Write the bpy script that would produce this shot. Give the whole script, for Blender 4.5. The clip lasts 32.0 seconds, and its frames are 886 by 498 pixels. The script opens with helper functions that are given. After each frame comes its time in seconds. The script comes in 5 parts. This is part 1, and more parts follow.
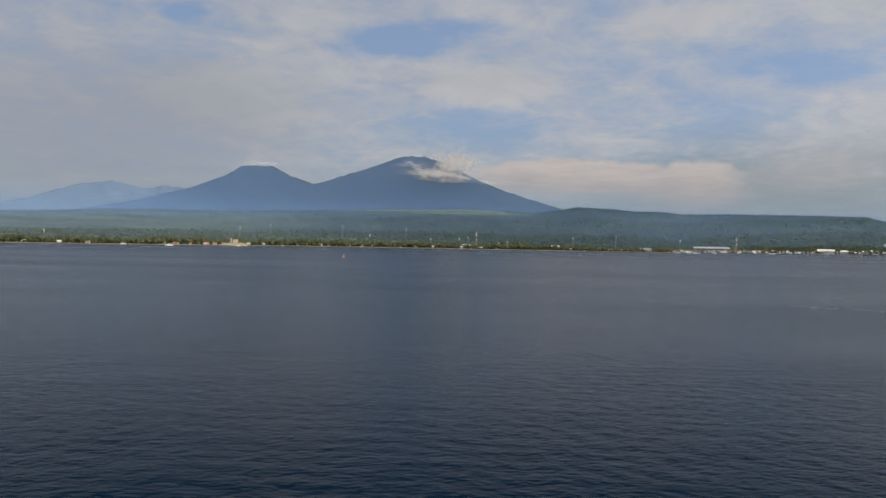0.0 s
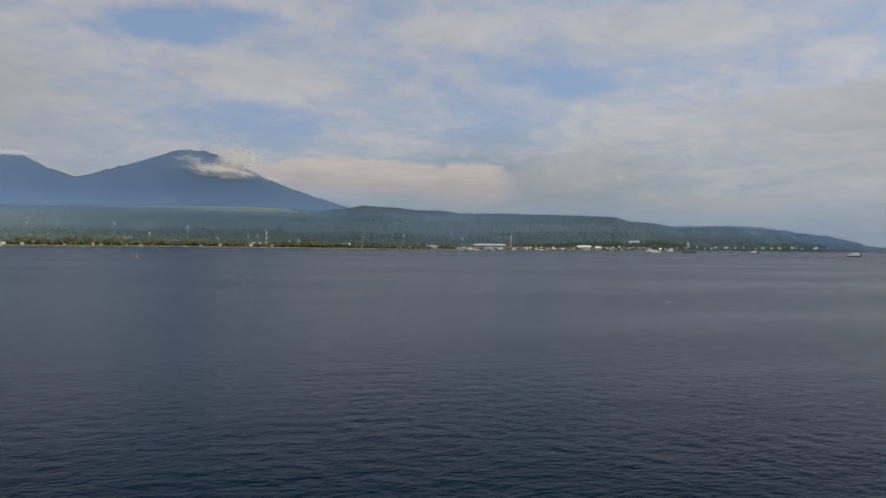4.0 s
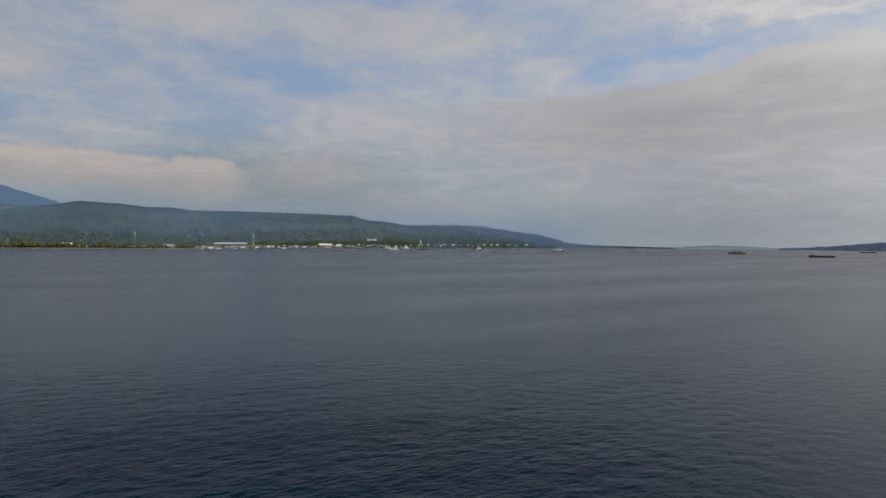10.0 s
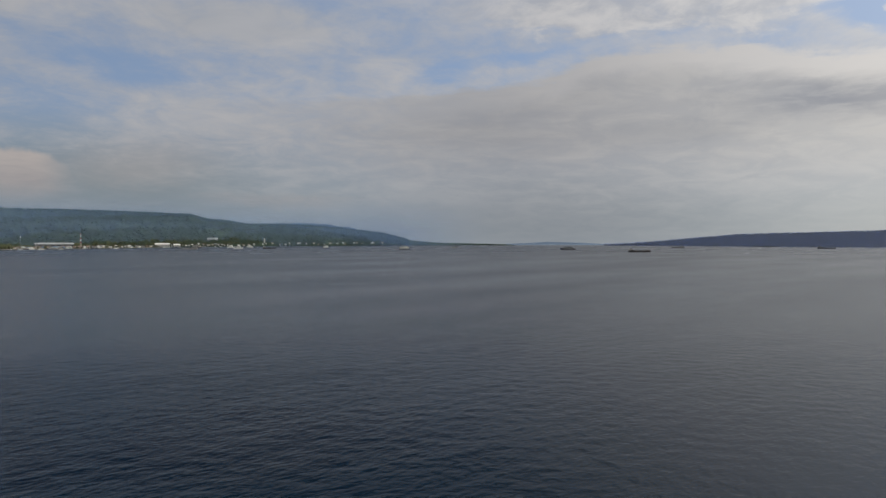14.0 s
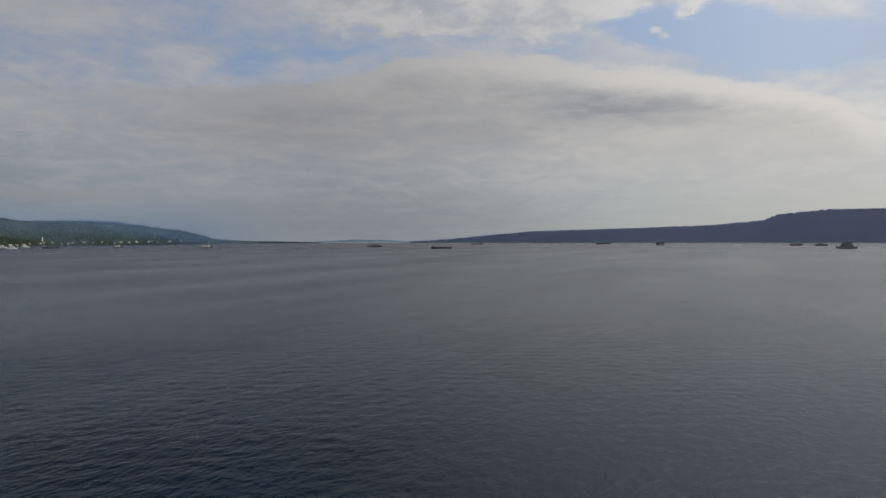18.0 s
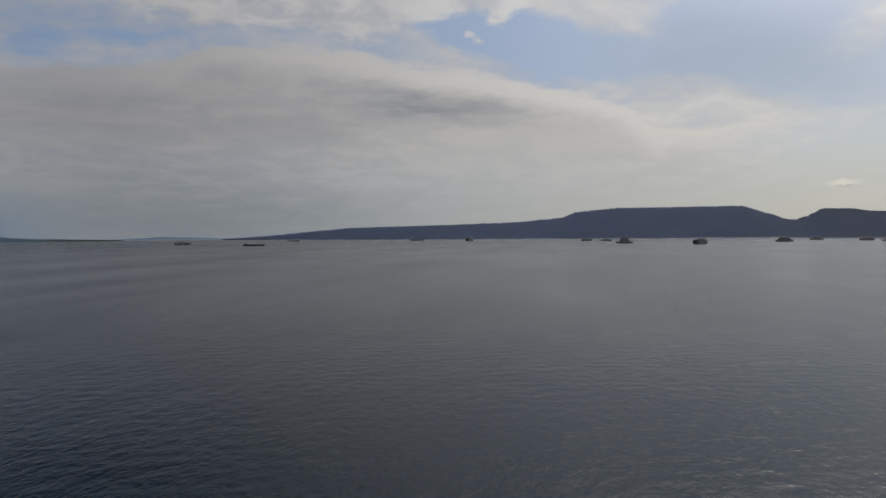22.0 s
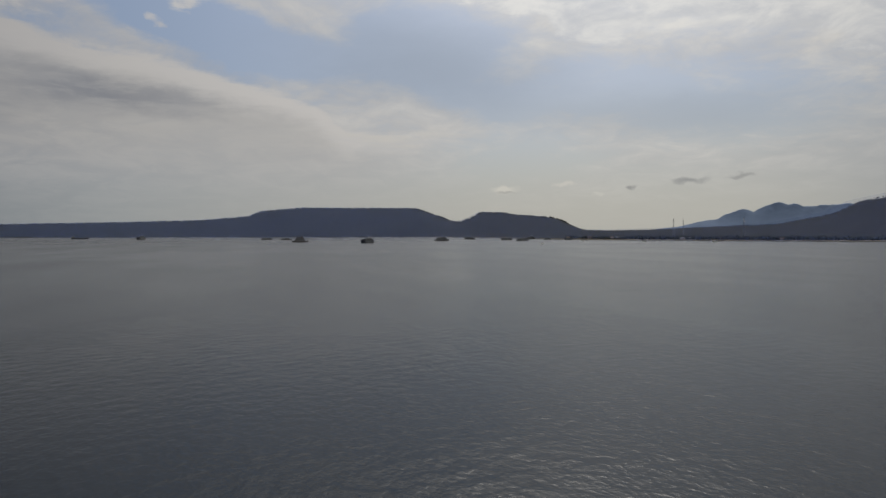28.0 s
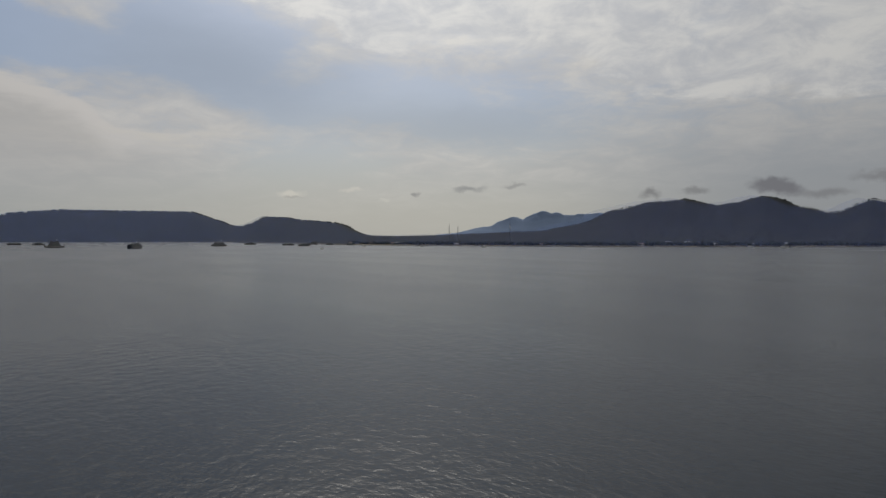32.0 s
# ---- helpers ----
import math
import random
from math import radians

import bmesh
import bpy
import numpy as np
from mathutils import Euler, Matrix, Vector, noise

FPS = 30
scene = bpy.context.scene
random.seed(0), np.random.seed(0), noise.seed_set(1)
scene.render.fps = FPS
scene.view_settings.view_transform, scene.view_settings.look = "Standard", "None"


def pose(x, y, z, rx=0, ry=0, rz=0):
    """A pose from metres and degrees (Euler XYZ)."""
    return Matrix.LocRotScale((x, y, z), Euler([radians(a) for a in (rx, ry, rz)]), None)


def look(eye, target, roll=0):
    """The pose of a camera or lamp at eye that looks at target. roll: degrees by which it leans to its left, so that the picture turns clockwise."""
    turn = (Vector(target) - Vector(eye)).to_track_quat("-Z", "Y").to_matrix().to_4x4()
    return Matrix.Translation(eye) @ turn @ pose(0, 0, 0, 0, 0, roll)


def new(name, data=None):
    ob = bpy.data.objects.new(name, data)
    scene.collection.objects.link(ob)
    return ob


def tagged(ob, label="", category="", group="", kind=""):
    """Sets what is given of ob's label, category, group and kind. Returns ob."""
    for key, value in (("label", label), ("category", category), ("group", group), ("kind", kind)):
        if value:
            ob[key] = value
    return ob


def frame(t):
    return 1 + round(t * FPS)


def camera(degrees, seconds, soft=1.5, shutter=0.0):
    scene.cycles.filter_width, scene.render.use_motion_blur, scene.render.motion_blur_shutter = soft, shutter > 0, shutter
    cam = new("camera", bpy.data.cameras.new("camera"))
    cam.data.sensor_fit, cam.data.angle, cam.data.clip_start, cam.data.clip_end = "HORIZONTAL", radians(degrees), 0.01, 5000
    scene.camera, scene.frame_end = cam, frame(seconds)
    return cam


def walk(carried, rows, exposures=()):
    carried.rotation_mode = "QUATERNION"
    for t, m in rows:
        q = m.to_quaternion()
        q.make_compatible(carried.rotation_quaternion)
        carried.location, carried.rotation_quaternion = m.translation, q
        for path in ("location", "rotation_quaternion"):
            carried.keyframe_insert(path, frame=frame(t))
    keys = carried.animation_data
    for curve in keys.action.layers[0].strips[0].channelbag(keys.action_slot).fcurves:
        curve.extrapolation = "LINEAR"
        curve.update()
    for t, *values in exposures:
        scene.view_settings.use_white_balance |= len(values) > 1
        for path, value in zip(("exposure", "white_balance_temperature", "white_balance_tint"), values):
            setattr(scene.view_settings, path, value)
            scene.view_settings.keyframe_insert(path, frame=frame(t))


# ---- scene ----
# ---- camera: a drone that drifts backwards over the strait and turns to the right ----
HEIGHT = 18.0
FLIGHT = [  # seconds, x, y, tilt, lean, heading
    (0, 0.0, 0.0, -0.57, -1.03, -0.00),
    (0.5, -2.9, -2.5, -0.54, -1.04, -2.43),
    (1, -5.9, -4.9, -0.52, -1.04, -4.92),
    (1.5, -8.9, -7.3, -0.49, -0.94, -7.97),
    (2, -11.9, -9.6, -0.47, -0.91, -10.37),
    (2.5, -14.9, -12.0, -0.47, -0.87, -12.39),
    (3, -18.0, -14.3, -0.46, -0.83, -14.30),
    (3.5, -21.1, -16.6, -0.46, -0.81, -15.80),
    (5.5, -33.7, -25.4, -0.51, -0.62, -22.70),
    (6, -37.0, -27.6, -0.48, -0.61, -24.31),
    (6.5, -40.2, -29.7, -0.47, -0.66, -25.95),
    (7, -43.5, -31.8, -0.47, -0.62, -27.72),
    (7.5, -46.8, -33.8, -0.46, -0.61, -29.39),
    (8, -50.2, -35.9, -0.43, -0.66, -31.02),
    (8.5, -53.5, -37.9, -0.43, -0.59, -32.68),
    (9, -56.8, -39.9, -0.41, -0.51, -34.65),
    (9.5, -60.1, -41.8, -0.41, -0.48, -36.53),
    (10, -63.3, -43.8, -0.40, -0.46, -38.54),
    (10.5, -66.5, -45.7, -0.41, -0.41, -40.43),
    (11, -69.6, -47.6, -0.43, -0.36, -42.39),
    (11.5, -72.8, -49.5, -0.46, -0.31, -44.02),
    (12, -75.9, -51.3, -0.45, -0.25, -45.63),
    (12.5, -78.9, -53.2, -0.47, -0.17, -47.12),
    (13, -81.9, -55.0, -0.48, -0.15, -48.43),
    (13.5, -84.9, -56.8, -0.49, -0.08, -49.65),
    (15.5, -96.5, -63.8, -0.59, 0.06, -55.97),
    (16, -99.3, -65.5, -0.60, 0.07, -57.77),
    (16.5, -102.0, -67.2, -0.64, 0.17, -59.90),
    (17, -104.8, -69.1, -0.66, 0.21, -61.82),
    (17.5, -107.4, -70.9, -0.71, 0.22, -63.86),
    (18, -110.1, -72.9, -0.75, 0.31, -66.51),
    (18.5, -112.6, -74.9, -0.79, 0.37, -68.64),
    (19, -115.2, -77.0, -0.85, 0.33, -70.51),
    (19.5, -117.7, -79.2, -0.90, 0.40, -72.33),
    (20, -120.1, -81.4, -0.97, 0.42, -74.24),
    (20.5, -122.5, -83.7, -1.02, 0.44, -76.16),
    (21, -124.9, -86.1, -1.06, 0.42, -78.09),
    (21.5, -127.2, -88.6, -1.08, 0.53, -79.51),
    (22, -129.5, -91.2, -1.12, 0.54, -80.97),
    (22.5, -131.7, -93.8, -1.15, 0.53, -82.55),
    (23, -133.9, -96.5, -1.21, 0.45, -84.19),
    (23.5, -136.0, -99.3, -1.23, 0.48, -85.90),
    (24, -138.1, -102.1, -1.28, 0.45, -87.81),
    (24.5, -140.2, -104.9, -1.32, 0.44, -90.48),
    (25, -142.3, -107.5, -1.36, 0.44, -94.05),
    (25.5, -144.4, -109.9, -1.35, 0.39, -96.64),
    (27.5, -152.8, -117.7, -1.37, 0.18, -103.52),
    (28, -154.9, -119.2, -1.34, 0.14, -105.50),
    (28.5, -157.1, -120.5, -1.32, 0.09, -107.13),
    (29, -159.2, -121.6, -1.25, 0.01, -108.82),
    (29.5, -161.4, -122.5, -1.21, -0.01, -110.55),
    (30, -163.5, -123.3, -1.15, -0.03, -112.49),
    (30.5, -165.7, -123.8, -1.14, -0.03, -114.79),
    (31, -167.8, -124.2, -1.06, -0.05, -117.72),
    (31.5, -170.0, -124.3, -1.02, -0.05, -120.45),
    (32, -172.2, -124.3, -0.92, -0.06, -122.57),
]
cam = camera(64.03, 32.0, soft=1.5)
walk(cam, [(t, pose(x, y, HEIGHT, 90 + tilt, lean, heading)) for t, x, y, tilt, lean, heading in FLIGHT],
     [(0, 0.38), (6, 0.32), (13, 0.12), (19, -0.12), (25, -0.38), (32, -0.5)])

# ---- world: hazy blue sky with a broken sheet of cloud ----
SUN_AZ, SUN_EL = 116.0, 40.0


def build_world():
    world = bpy.data.worlds.new("strait_sky")
    scene.world = world
    world.use_nodes = True
    nt = world.node_tree
    nt.nodes.clear()
    N, L = nt.nodes, nt.links

    def put(sock, v):
        if isinstance(v, (int, float)):
            sock.default_value = v
        elif isinstance(v, (tuple, list)):
            sock.default_value = tuple(v) + (1.0,) if len(sock.default_value) == 4 and len(v) == 3 else v
        else:
            L.new(v, sock)

    def m(op, a, b=0.0, c=None, clamp=False):
        n = N.new("ShaderNodeMath")
        n.operation, n.use_clamp = op, clamp
        put(n.inputs[0], a)
        put(n.inputs[1], b)
        if c is not None:
            put(n.inputs[2], c)
        return n.outputs[0]

    def vm(op, a, b=(0, 0, 0)):
        n = N.new("ShaderNodeVectorMath")
        n.operation = op
        put(n.inputs[0], a)
        put(n.inputs[1], b)
        return n.outputs["Value"] if op in ("LENGTH", "DOT_PRODUCT") else n.outputs[0]

    def ramp(v, a, b, lo=0.0, hi=1.0):
        n = N.new("ShaderNodeMapRange")
        n.interpolation_type = "SMOOTHSTEP"
        put(n.inputs[0], v)
        for i, x in enumerate((a, b, lo, hi)):
            n.inputs[i + 1].default_value = x
        return n.outputs[0]

    def fbm(vec, scale, detail=5.0, rough=0.55, warp=0.0):
        n = N.new("ShaderNodeTexNoise")
        n.inputs["Scale"].default_value, n.inputs["Detail"].default_value = scale, detail
        n.inputs["Roughness"].default_value, n.inputs["Distortion"].default_value = rough, warp
        put(n.inputs["Vector"], vec)
        return n.outputs["Fac"]

    def mix(f, a, b):
        n = N.new("ShaderNodeMix")
        n.data_type = "RGBA"
        put(n.inputs[0], f)
        put(n.inputs[6], a)
        put(n.inputs[7], b)
        return n.outputs[2]

    def comb(x, y, z=0.0):
        n = N.new("ShaderNodeCombineXYZ")
        for i, v in enumerate((x, y, z)):
            put(n.inputs[i], v)
        return n.outputs[0]

    way = N.new("ShaderNodeTexCoord").outputs["Generated"]
    sep = N.new("ShaderNodeSeparateXYZ")
    L.new(way, sep.inputs[0])
    dx, dy, dz = sep.outputs
    az = m("MULTIPLY", m("ARCTAN2", dx, dy), 57.29578)
    el = m("MULTIPLY", m("ARCSINE", dz), 57.29578)
    flat = comb(az, el)

    # ragged copies of the sky's chart, for torn cloud edges
    w1 = N.new("ShaderNodeTexNoise")
    w1.inputs["Scale"].default_value, w1.inputs["Detail"].default_value, w1.inputs["Roughness"].default_value = 0.16, 5.0, 0.6
    L.new(vm("MULTIPLY", flat, (1.0, 2.4, 1.0)), w1.inputs["Vector"])
    torn = vm("ADD", flat, vm("MULTIPLY", vm("SUBTRACT", w1.outputs["Color"], (0.5, 0.5, 0.5)), (7.0, 2.6, 0.0)))

    def spot(a, e, ra, re, turn=0.0, soft=0.6, base=None):
        """1 inside an ellipse of the sky (degrees), falling to 0 at its rim."""
        n = N.new("ShaderNodeMapping")
        n.vector_type = "TEXTURE"
        n.inputs["Location"].default_value = (a, e, 0)
        n.inputs["Rotation"].default_value = (0, 0, radians(turn))
        n.inputs["Scale"].default_value = (ra, re, 1)
        L.new(torn if base is None else base, n.inputs["Vector"])
        return ramp(vm("LENGTH", n.outputs[0]), 1.0 - soft, 1.0, 1.0, 0.0)

    def total(pairs):
        acc = None
        for weight, s in pairs:
            acc = m("MULTIPLY", s, weight) if acc is None else m("MULTIPLY_ADD", s, weight, acc)
        return acc

    # clear sky
    sky = N.new("ShaderNodeTexSky")
    sky.sky_type, sky.sun_disc = "NISHITA", False
    sky.sun_elevation, sky.sun_rotation = radians(SUN_EL), radians(SUN_AZ)
    sky.air_density, sky.dust_density, sky.ozone_density = 1.0, 1.2, 2.0
    low = ramp(el, 0.0, 12.0, 1.0, 0.0)
    east = ramp(az, 50.0, 120.0)
    haze = mix(east, (2.4, 2.85, 3.15), (4.5, 4.45, 4.0))
    blue = mix(east, (2.1, 2.85, 4.3), (2.45, 2.75, 3.3))
    clear = mix(0.75, sky.outputs[0], blue)
    clear = mix(m("MULTIPLY", low, 0.9), clear, haze)
    clear = mix(m("MULTIPLY", spot(60, 2.0, 24, 6.5, 0, 0.95, flat), 0.8), clear, (1.7, 1.95, 2.2))
    clear = mix(m("MULTIPLY", spot(26, 4.5, 24, 6.0, 0, 0.95, flat), 0.7), clear, (1.9, 2.2, 2.35))

    # the high sheet: streaks and mottles lying on a level layer overhead
    lift = m("ADD", m("MAXIMUM", dz, 0.0), 0.19)
    layer = comb(m("DIVIDE", dx, lift), m("DIVIDE", dy, lift))
    big = fbm(layer, 0.95, 6.0, 0.58, 0.4)
    fine = fbm(layer, 4.2, 6.0, 0.62, 0.6)
    bits = fbm(layer, 14.0, 4.0, 0.6, 0.2)
    field = m("MULTIPLY_ADD", m("SUBTRACT", big, 0.5), 1.1, 0.70)
    field = m("MULTIPLY_ADD", m("SUBTRACT", fine, 0.5), 0.85, field)
    field = m("MULTIPLY_ADD", m("SUBTRACT", bits, 0.5), 0.45, field)
    field = m("ADD", field, total([
        (-0.5, spot(25, 5, 20, 3.5, 0, 0.9)),
        (-0.75, spot(-4, 15.7, 7, 1.9, 5, 0.9)),
        (-0.5, spot(2, 16.6, 4, 1.2, 0, 0.9)),
        (-0.45, spot(-20, 16.4, 3, 1.2, 0, 0.9)),
        (-0.45, spot(3, 8.8, 11, 2.6, 0, 0.9)),
        (-0.35, spot(-26, 6.5, 12, 4.5, 0, 0.9)),
        (-0.3, spot(22, 9.6, 7, 3, 0, 0.9)),
        (-0.4, spot(26, 13, 9, 1.9, -8, 0.9)),
        (-0.35, spot(51, 13.6, 5, 1.1, 8, 0.9)),
        (-0.35, spot(58, 14.6, 5, 0.8, 6, 0.9)),
        (0.45, spot(3, 12.3, 10, 2.2, 0, 0.9)),
        (0.5, spot(34, 16.5, 13, 2.6, 0, 0.9)),
        (0.35, spot(-16, 11, 10, 4, 0, 0.9)),
        (0.4, spot(18, 16.8, 7, 2, 0, 0.9)),
        (-0.95, spot(88, 15, 13, 2.6, -12, 0.7)),
        (-0.95, spot(104, 14.5, 10, 4.2, 0, 0.8)),
        (-0.55, spot(108, 10.6, 8, 2.5, -15, 0.9)),
        (-0.45, spot(112, 6, 10, 3.5, 0, 0.9)),
        (-0.5, spot(127, 9.3, 13, 4.2, 0, 0.9)),
        (-0.6, spot(117, 11, 11, 3.6, 0, 0.9)),
    ]))
    cover = ramp(field, 0.18, 1.0)
    # shading of the sheet: lit tops, grey bellies
    shade = m("MULTIPLY_ADD", m("SUBTRACT", fine, 0.5), 0.9, 0.62)
    shade = m("MULTIPLY_ADD", m("SUBTRACT", big, 0.5), 0.5, shade)
    shade = m("ADD", shade, total([
        (-0.3, spot(-20, 9, 16, 6, 0, 0.9)),
        (0.2, spot(4, 11.5, 9, 2, 0, 0.9)),
        (0.4, spot(128, 17, 16, 4, 0, 0.9)),
    ]), clamp=True)
    grey = mix(east, (2.75, 2.95, 3.3), (2.75, 2.72, 2.85))
    lit = mix(east, (4.35, 4.3, 4.4), (6.1, 5.9, 5.5))
    cloud = mix(shade, grey, lit)
    col = mix(m("MULTIPLY", cover, ramp(el, 1.0, 8.0, 0.12, 0.94)), clear, cloud)
    # a flat veil over the far volcano, and dull haze in the south-east
    col = mix(m("MULTIPLY", spot(-27, 8.0, 21, 8.5, 0, 0.9), 0.62), col, (2.75, 2.9, 3.3))
    col = mix(m("MULTIPLY", m("MULTIPLY", ramp(az, 126.0, 150.0), ramp(el, 4.0, 13.0, 1.0, 0.0)), 0.7), col, (2.55, 2.75, 3.05))
    col = mix(m("MULTIPLY", spot(105, 13.0, 17, 6.0, -8, 0.95), 0.55), col, (2.35, 2.75, 3.35))
    col = mix(m("MULTIPLY", spot(123, 9.0, 16, 2.6, 0, 0.9), 0.3), col, (2.5, 2.85, 3.3))

    # unseen overhead sky: darkened away from the sun, brightened near it, to tone water
    sx, sy, sz = math.sin(radians(SUN_AZ)) * math.cos(radians(SUN_EL)), math.cos(radians(SUN_AZ)) * math.cos(radians(SUN_EL)), math.sin(radians(SUN_EL))
    near = vm("DOT_PRODUCT", way, (sx, sy, sz))
    deep = mix(ramp(near, 0.58, 0.96), mix(ramp(az, 5.0, 50.0), (0.04, 0.24, 0.72), (0.10, 0.16, 0.26)), (11.5, 11.3, 11.0))
    col = mix(ramp(el, 19.0, 22.0, 0.0, 0.95), col, deep)

    # unseen sky opposite the sun, added bright to lift walls facing the flight
    behind = vm("DOT_PRODUCT", way, (-0.866, -0.5, 0.0))
    col = mix(ramp(behind, 0.12, 0.5), col, mix(shade, (6.6, 6.6, 6.7), (9.0, 8.8, 8.6)))

    # the long bank over the strait and the bright sheet above it, each bounded by a torn line
    def edge_line(pairs):
        """A height that goes in straight pieces through (degrees along, degrees up)."""
        a0, a1 = pairs[0][0], pairs[-1][0]
        n = N.new("ShaderNodeValToRGB")
        L.new(m("DIVIDE", m("SUBTRACT", az, a0), a1 - a0, clamp=True), n.inputs[0])
        e = n.color_ramp.elements
        e[0].position, e[1].position = 0.0, 1.0
        for i, (a, v) in enumerate(pairs):
            stop = e[0] if i == 0 else e[len(e) - 1] if i == len(pairs) - 1 else e.new((a - a0) / (a1 - a0))
            stop.color = (v / 20, v / 20, v / 20, 1)
        return m("MULTIPLY", n.outputs[0], 20.0)

    tear = fbm(vm("MULTIPLY", flat, (1.0, 2.0, 1.0)), 0.22, 7.0, 0.62, 0.5)
    wisp = fbm(vm("MULTIPLY", flat, (0.45, 2.6, 1.0)), 0.55, 6.0, 0.6, 0.4)
    fray = m("MULTIPLY_ADD", m("SUBTRACT", tear, 0.5), 1.9, m("MULTIPLY", m("SUBTRACT", wisp, 0.5), 1.3))
    bank_top = edge_line([(22, 6.5), (25.9, 8.6), (31.7, 10.9), (39, 11.1), (45.5, 11.5), (51.7, 12.0), (60, 13.1), (62.8, 14.6), (69.6, 15.0), (76.2, 14.0), (80.5, 13.3), (84.9, 12.9), (87.3, 12.1), (91.8, 11.1), (95.2, 10.1), (96.6, 9.1), (97.6, 8.3), (100.5, 7.9), (104, 8.1), (107.3, 8.2), (109, 6.8), (113, 3.0)])
    depth = m("SUBTRACT", m("ADD", bank_top, fray), el)
    bank = m("MULTIPLY", ramp(depth, -0.25, 0.55), m("MULTIPLY", ramp(az, 23.0, 58.0, 0.0, 1.0), ramp(el, 1.5, 9.0, 0.22, 0.95)))
    bank = m("MULTIPLY", bank, ramp(az, 94.5, 109.0, 1.0, 0.0))
    body = mix(ramp(az, 30.0, 54.0), (3.35, 3.25, 3.25), (2.75, 2.75, 2.88))
    body = mix(ramp(az, 54.0, 82.0), body, (4.35, 4.25, 4.1))
    body = mix(m("MULTIPLY", ramp(wisp, 0.35, 0.7), 0.3), body, (4.0, 3.9, 3.8))
    body = mix(m("MULTIPLY", ramp(fine, 0.38, 0.64, 1.0, 0.0), ramp(az, 66.0, 92.0, 0.3, 0.08)), body, (2.3, 2.4, 2.7))
    streak = ramp(m("ADD", wisp, m("MULTIPLY", m("SUBTRACT", tear, 0.5), 0.7)), 0.3, 0.62, 0.5, 1.0)
    belly = m("MULTIPLY", spot(80, 10.2, 13, 2.3, -5, 1.0, torn), streak)
    body = mix(m("MULTIPLY", belly, 0.8), body, (2.05, 2.15, 2.45))
    belly = m("MULTIPLY", spot(70, 8.6, 12, 1.5, 4, 0.95, torn), streak)
    body = mix(m("MULTIPLY", belly, 0.4), body, (2.2, 2.3, 2.55))
    rim = m("MULTIPLY", ramp(depth, -0.3, 0.2), m("MULTIPLY", ramp(depth, 0.9, 2.6, 1.0, 0.0), ramp(az, 50.0, 70.0, 0.35, 0.85)))
    body = mix(rim, body, mix(ramp(az, 55.0, 90.0), (3.9, 3.8, 3.8), (5.3, 5.1, 4.9)))
    col = mix(bank, col, body)
    # wisps trailing from the bank's end
    trail = m("MULTIPLY", spot(100.5, 7.5, 8, 1.3, 2, 0.9, torn), ramp(wisp, 0.4, 0.62))
    col = mix(m("MULTIPLY", trail, 0.6), col, (5.2, 5.0, 4.6))
    sheet_foot = edge_line([(46, 17.5), (58, 16.2), (62, 15.4), (68, 15.6), (75, 15.2), (78.5, 16.1), (81, 17.0), (84, 16.7), (86, 16.3), (87, 17.3), (90, 19.5), (103, 19.5), (106, 17.9), (110, 16.7), (113.7, 16.4), (114.6, 14.6), (119, 14.2), (120.2, 15.4), (124, 15.2), (130, 14.2), (134.5, 13.5), (137.9, 11.0), (144, 10.2), (155, 9.5)])
    over = m("SUBTRACT", m("MULTIPLY_ADD", fray, 1.7, el), sheet_foot)
    sheet = m("MULTIPLY", ramp(over, -0.15, 1.0), m("MULTIPLY", ramp(el, 19.0, 22.0, 0.92, 0.0), ramp(az, 46.0, 60.0)))
    sheet = m("MULTIPLY", sheet, ramp(fine, 0.25, 0.5, 0.7, 1.0))
    dapple = ramp(m("MULTIPLY_ADD", m("SUBTRACT", fine, 0.5), 0.6, tear), 0.3, 0.68)
    col = mix(sheet, col, mix(dapple, mix(east, (3.3, 3.4, 3.7), (4.3, 4.4, 4.6)), mix(east, (4.7, 4.6, 4.6), (5.7, 5.65, 5.5))))

    # separate low clouds
    puff = vm("ADD", flat, vm("MULTIPLY", vm("SUBTRACT", w1.outputs["Color"], (0.5, 0.5, 0.5)), (2.2, 1.6, 0.0)))
    w2 = N.new("ShaderNodeTexNoise")
    w2.inputs["Scale"].default_value, w2.inputs["Detail"].default_value = 1.1, 4.0
    L.new(flat, w2.inputs["Vector"])
    puff = vm("ADD", puff, vm("MULTIPLY", vm("SUBTRACT", w2.outputs["Color"], (0.5, 0.5, 0.5)), (1.5, 1.0, 0.0)))
    col = mix(m("MULTIPLY", spot(83.3, 15.5, 0.9, 0.34, -25, 1, puff), 0.8), col, (5.0, 4.9, 4.9))
    col = mix(m("MULTIPLY", spot(84.2, 15.1, 0.6, 0.3, -10, 1, puff), 0.7), col, (4.8, 4.7, 4.7))
    col = mix(m("MULTIPLY", spot(87.6, 17.8, 1.3, 0.4, -15, 1, puff), 0.7), col, (5.0, 4.9, 4.9))
    col = mix(m("MULTIPLY", spot(82, 14.6, 0.7, 0.2, 0, 0.9, puff), 0.5), col, (4.4, 4.4, 4.5))
    long_top = edge_line([(-1, 5.2), (2.5, 6.1), (5, 6.6), (9.5, 6.9), (14, 6.65), (17.4, 6.3), (18.1, 6.65), (20.5, 6.55), (22, 6.2), (23.2, 5.6), (24.2, 3.0)])
    long_foot = edge_line([(-1, 4.6), (6, 4.2), (15, 4.0), (20, 3.7), (24.2, 3.9)])
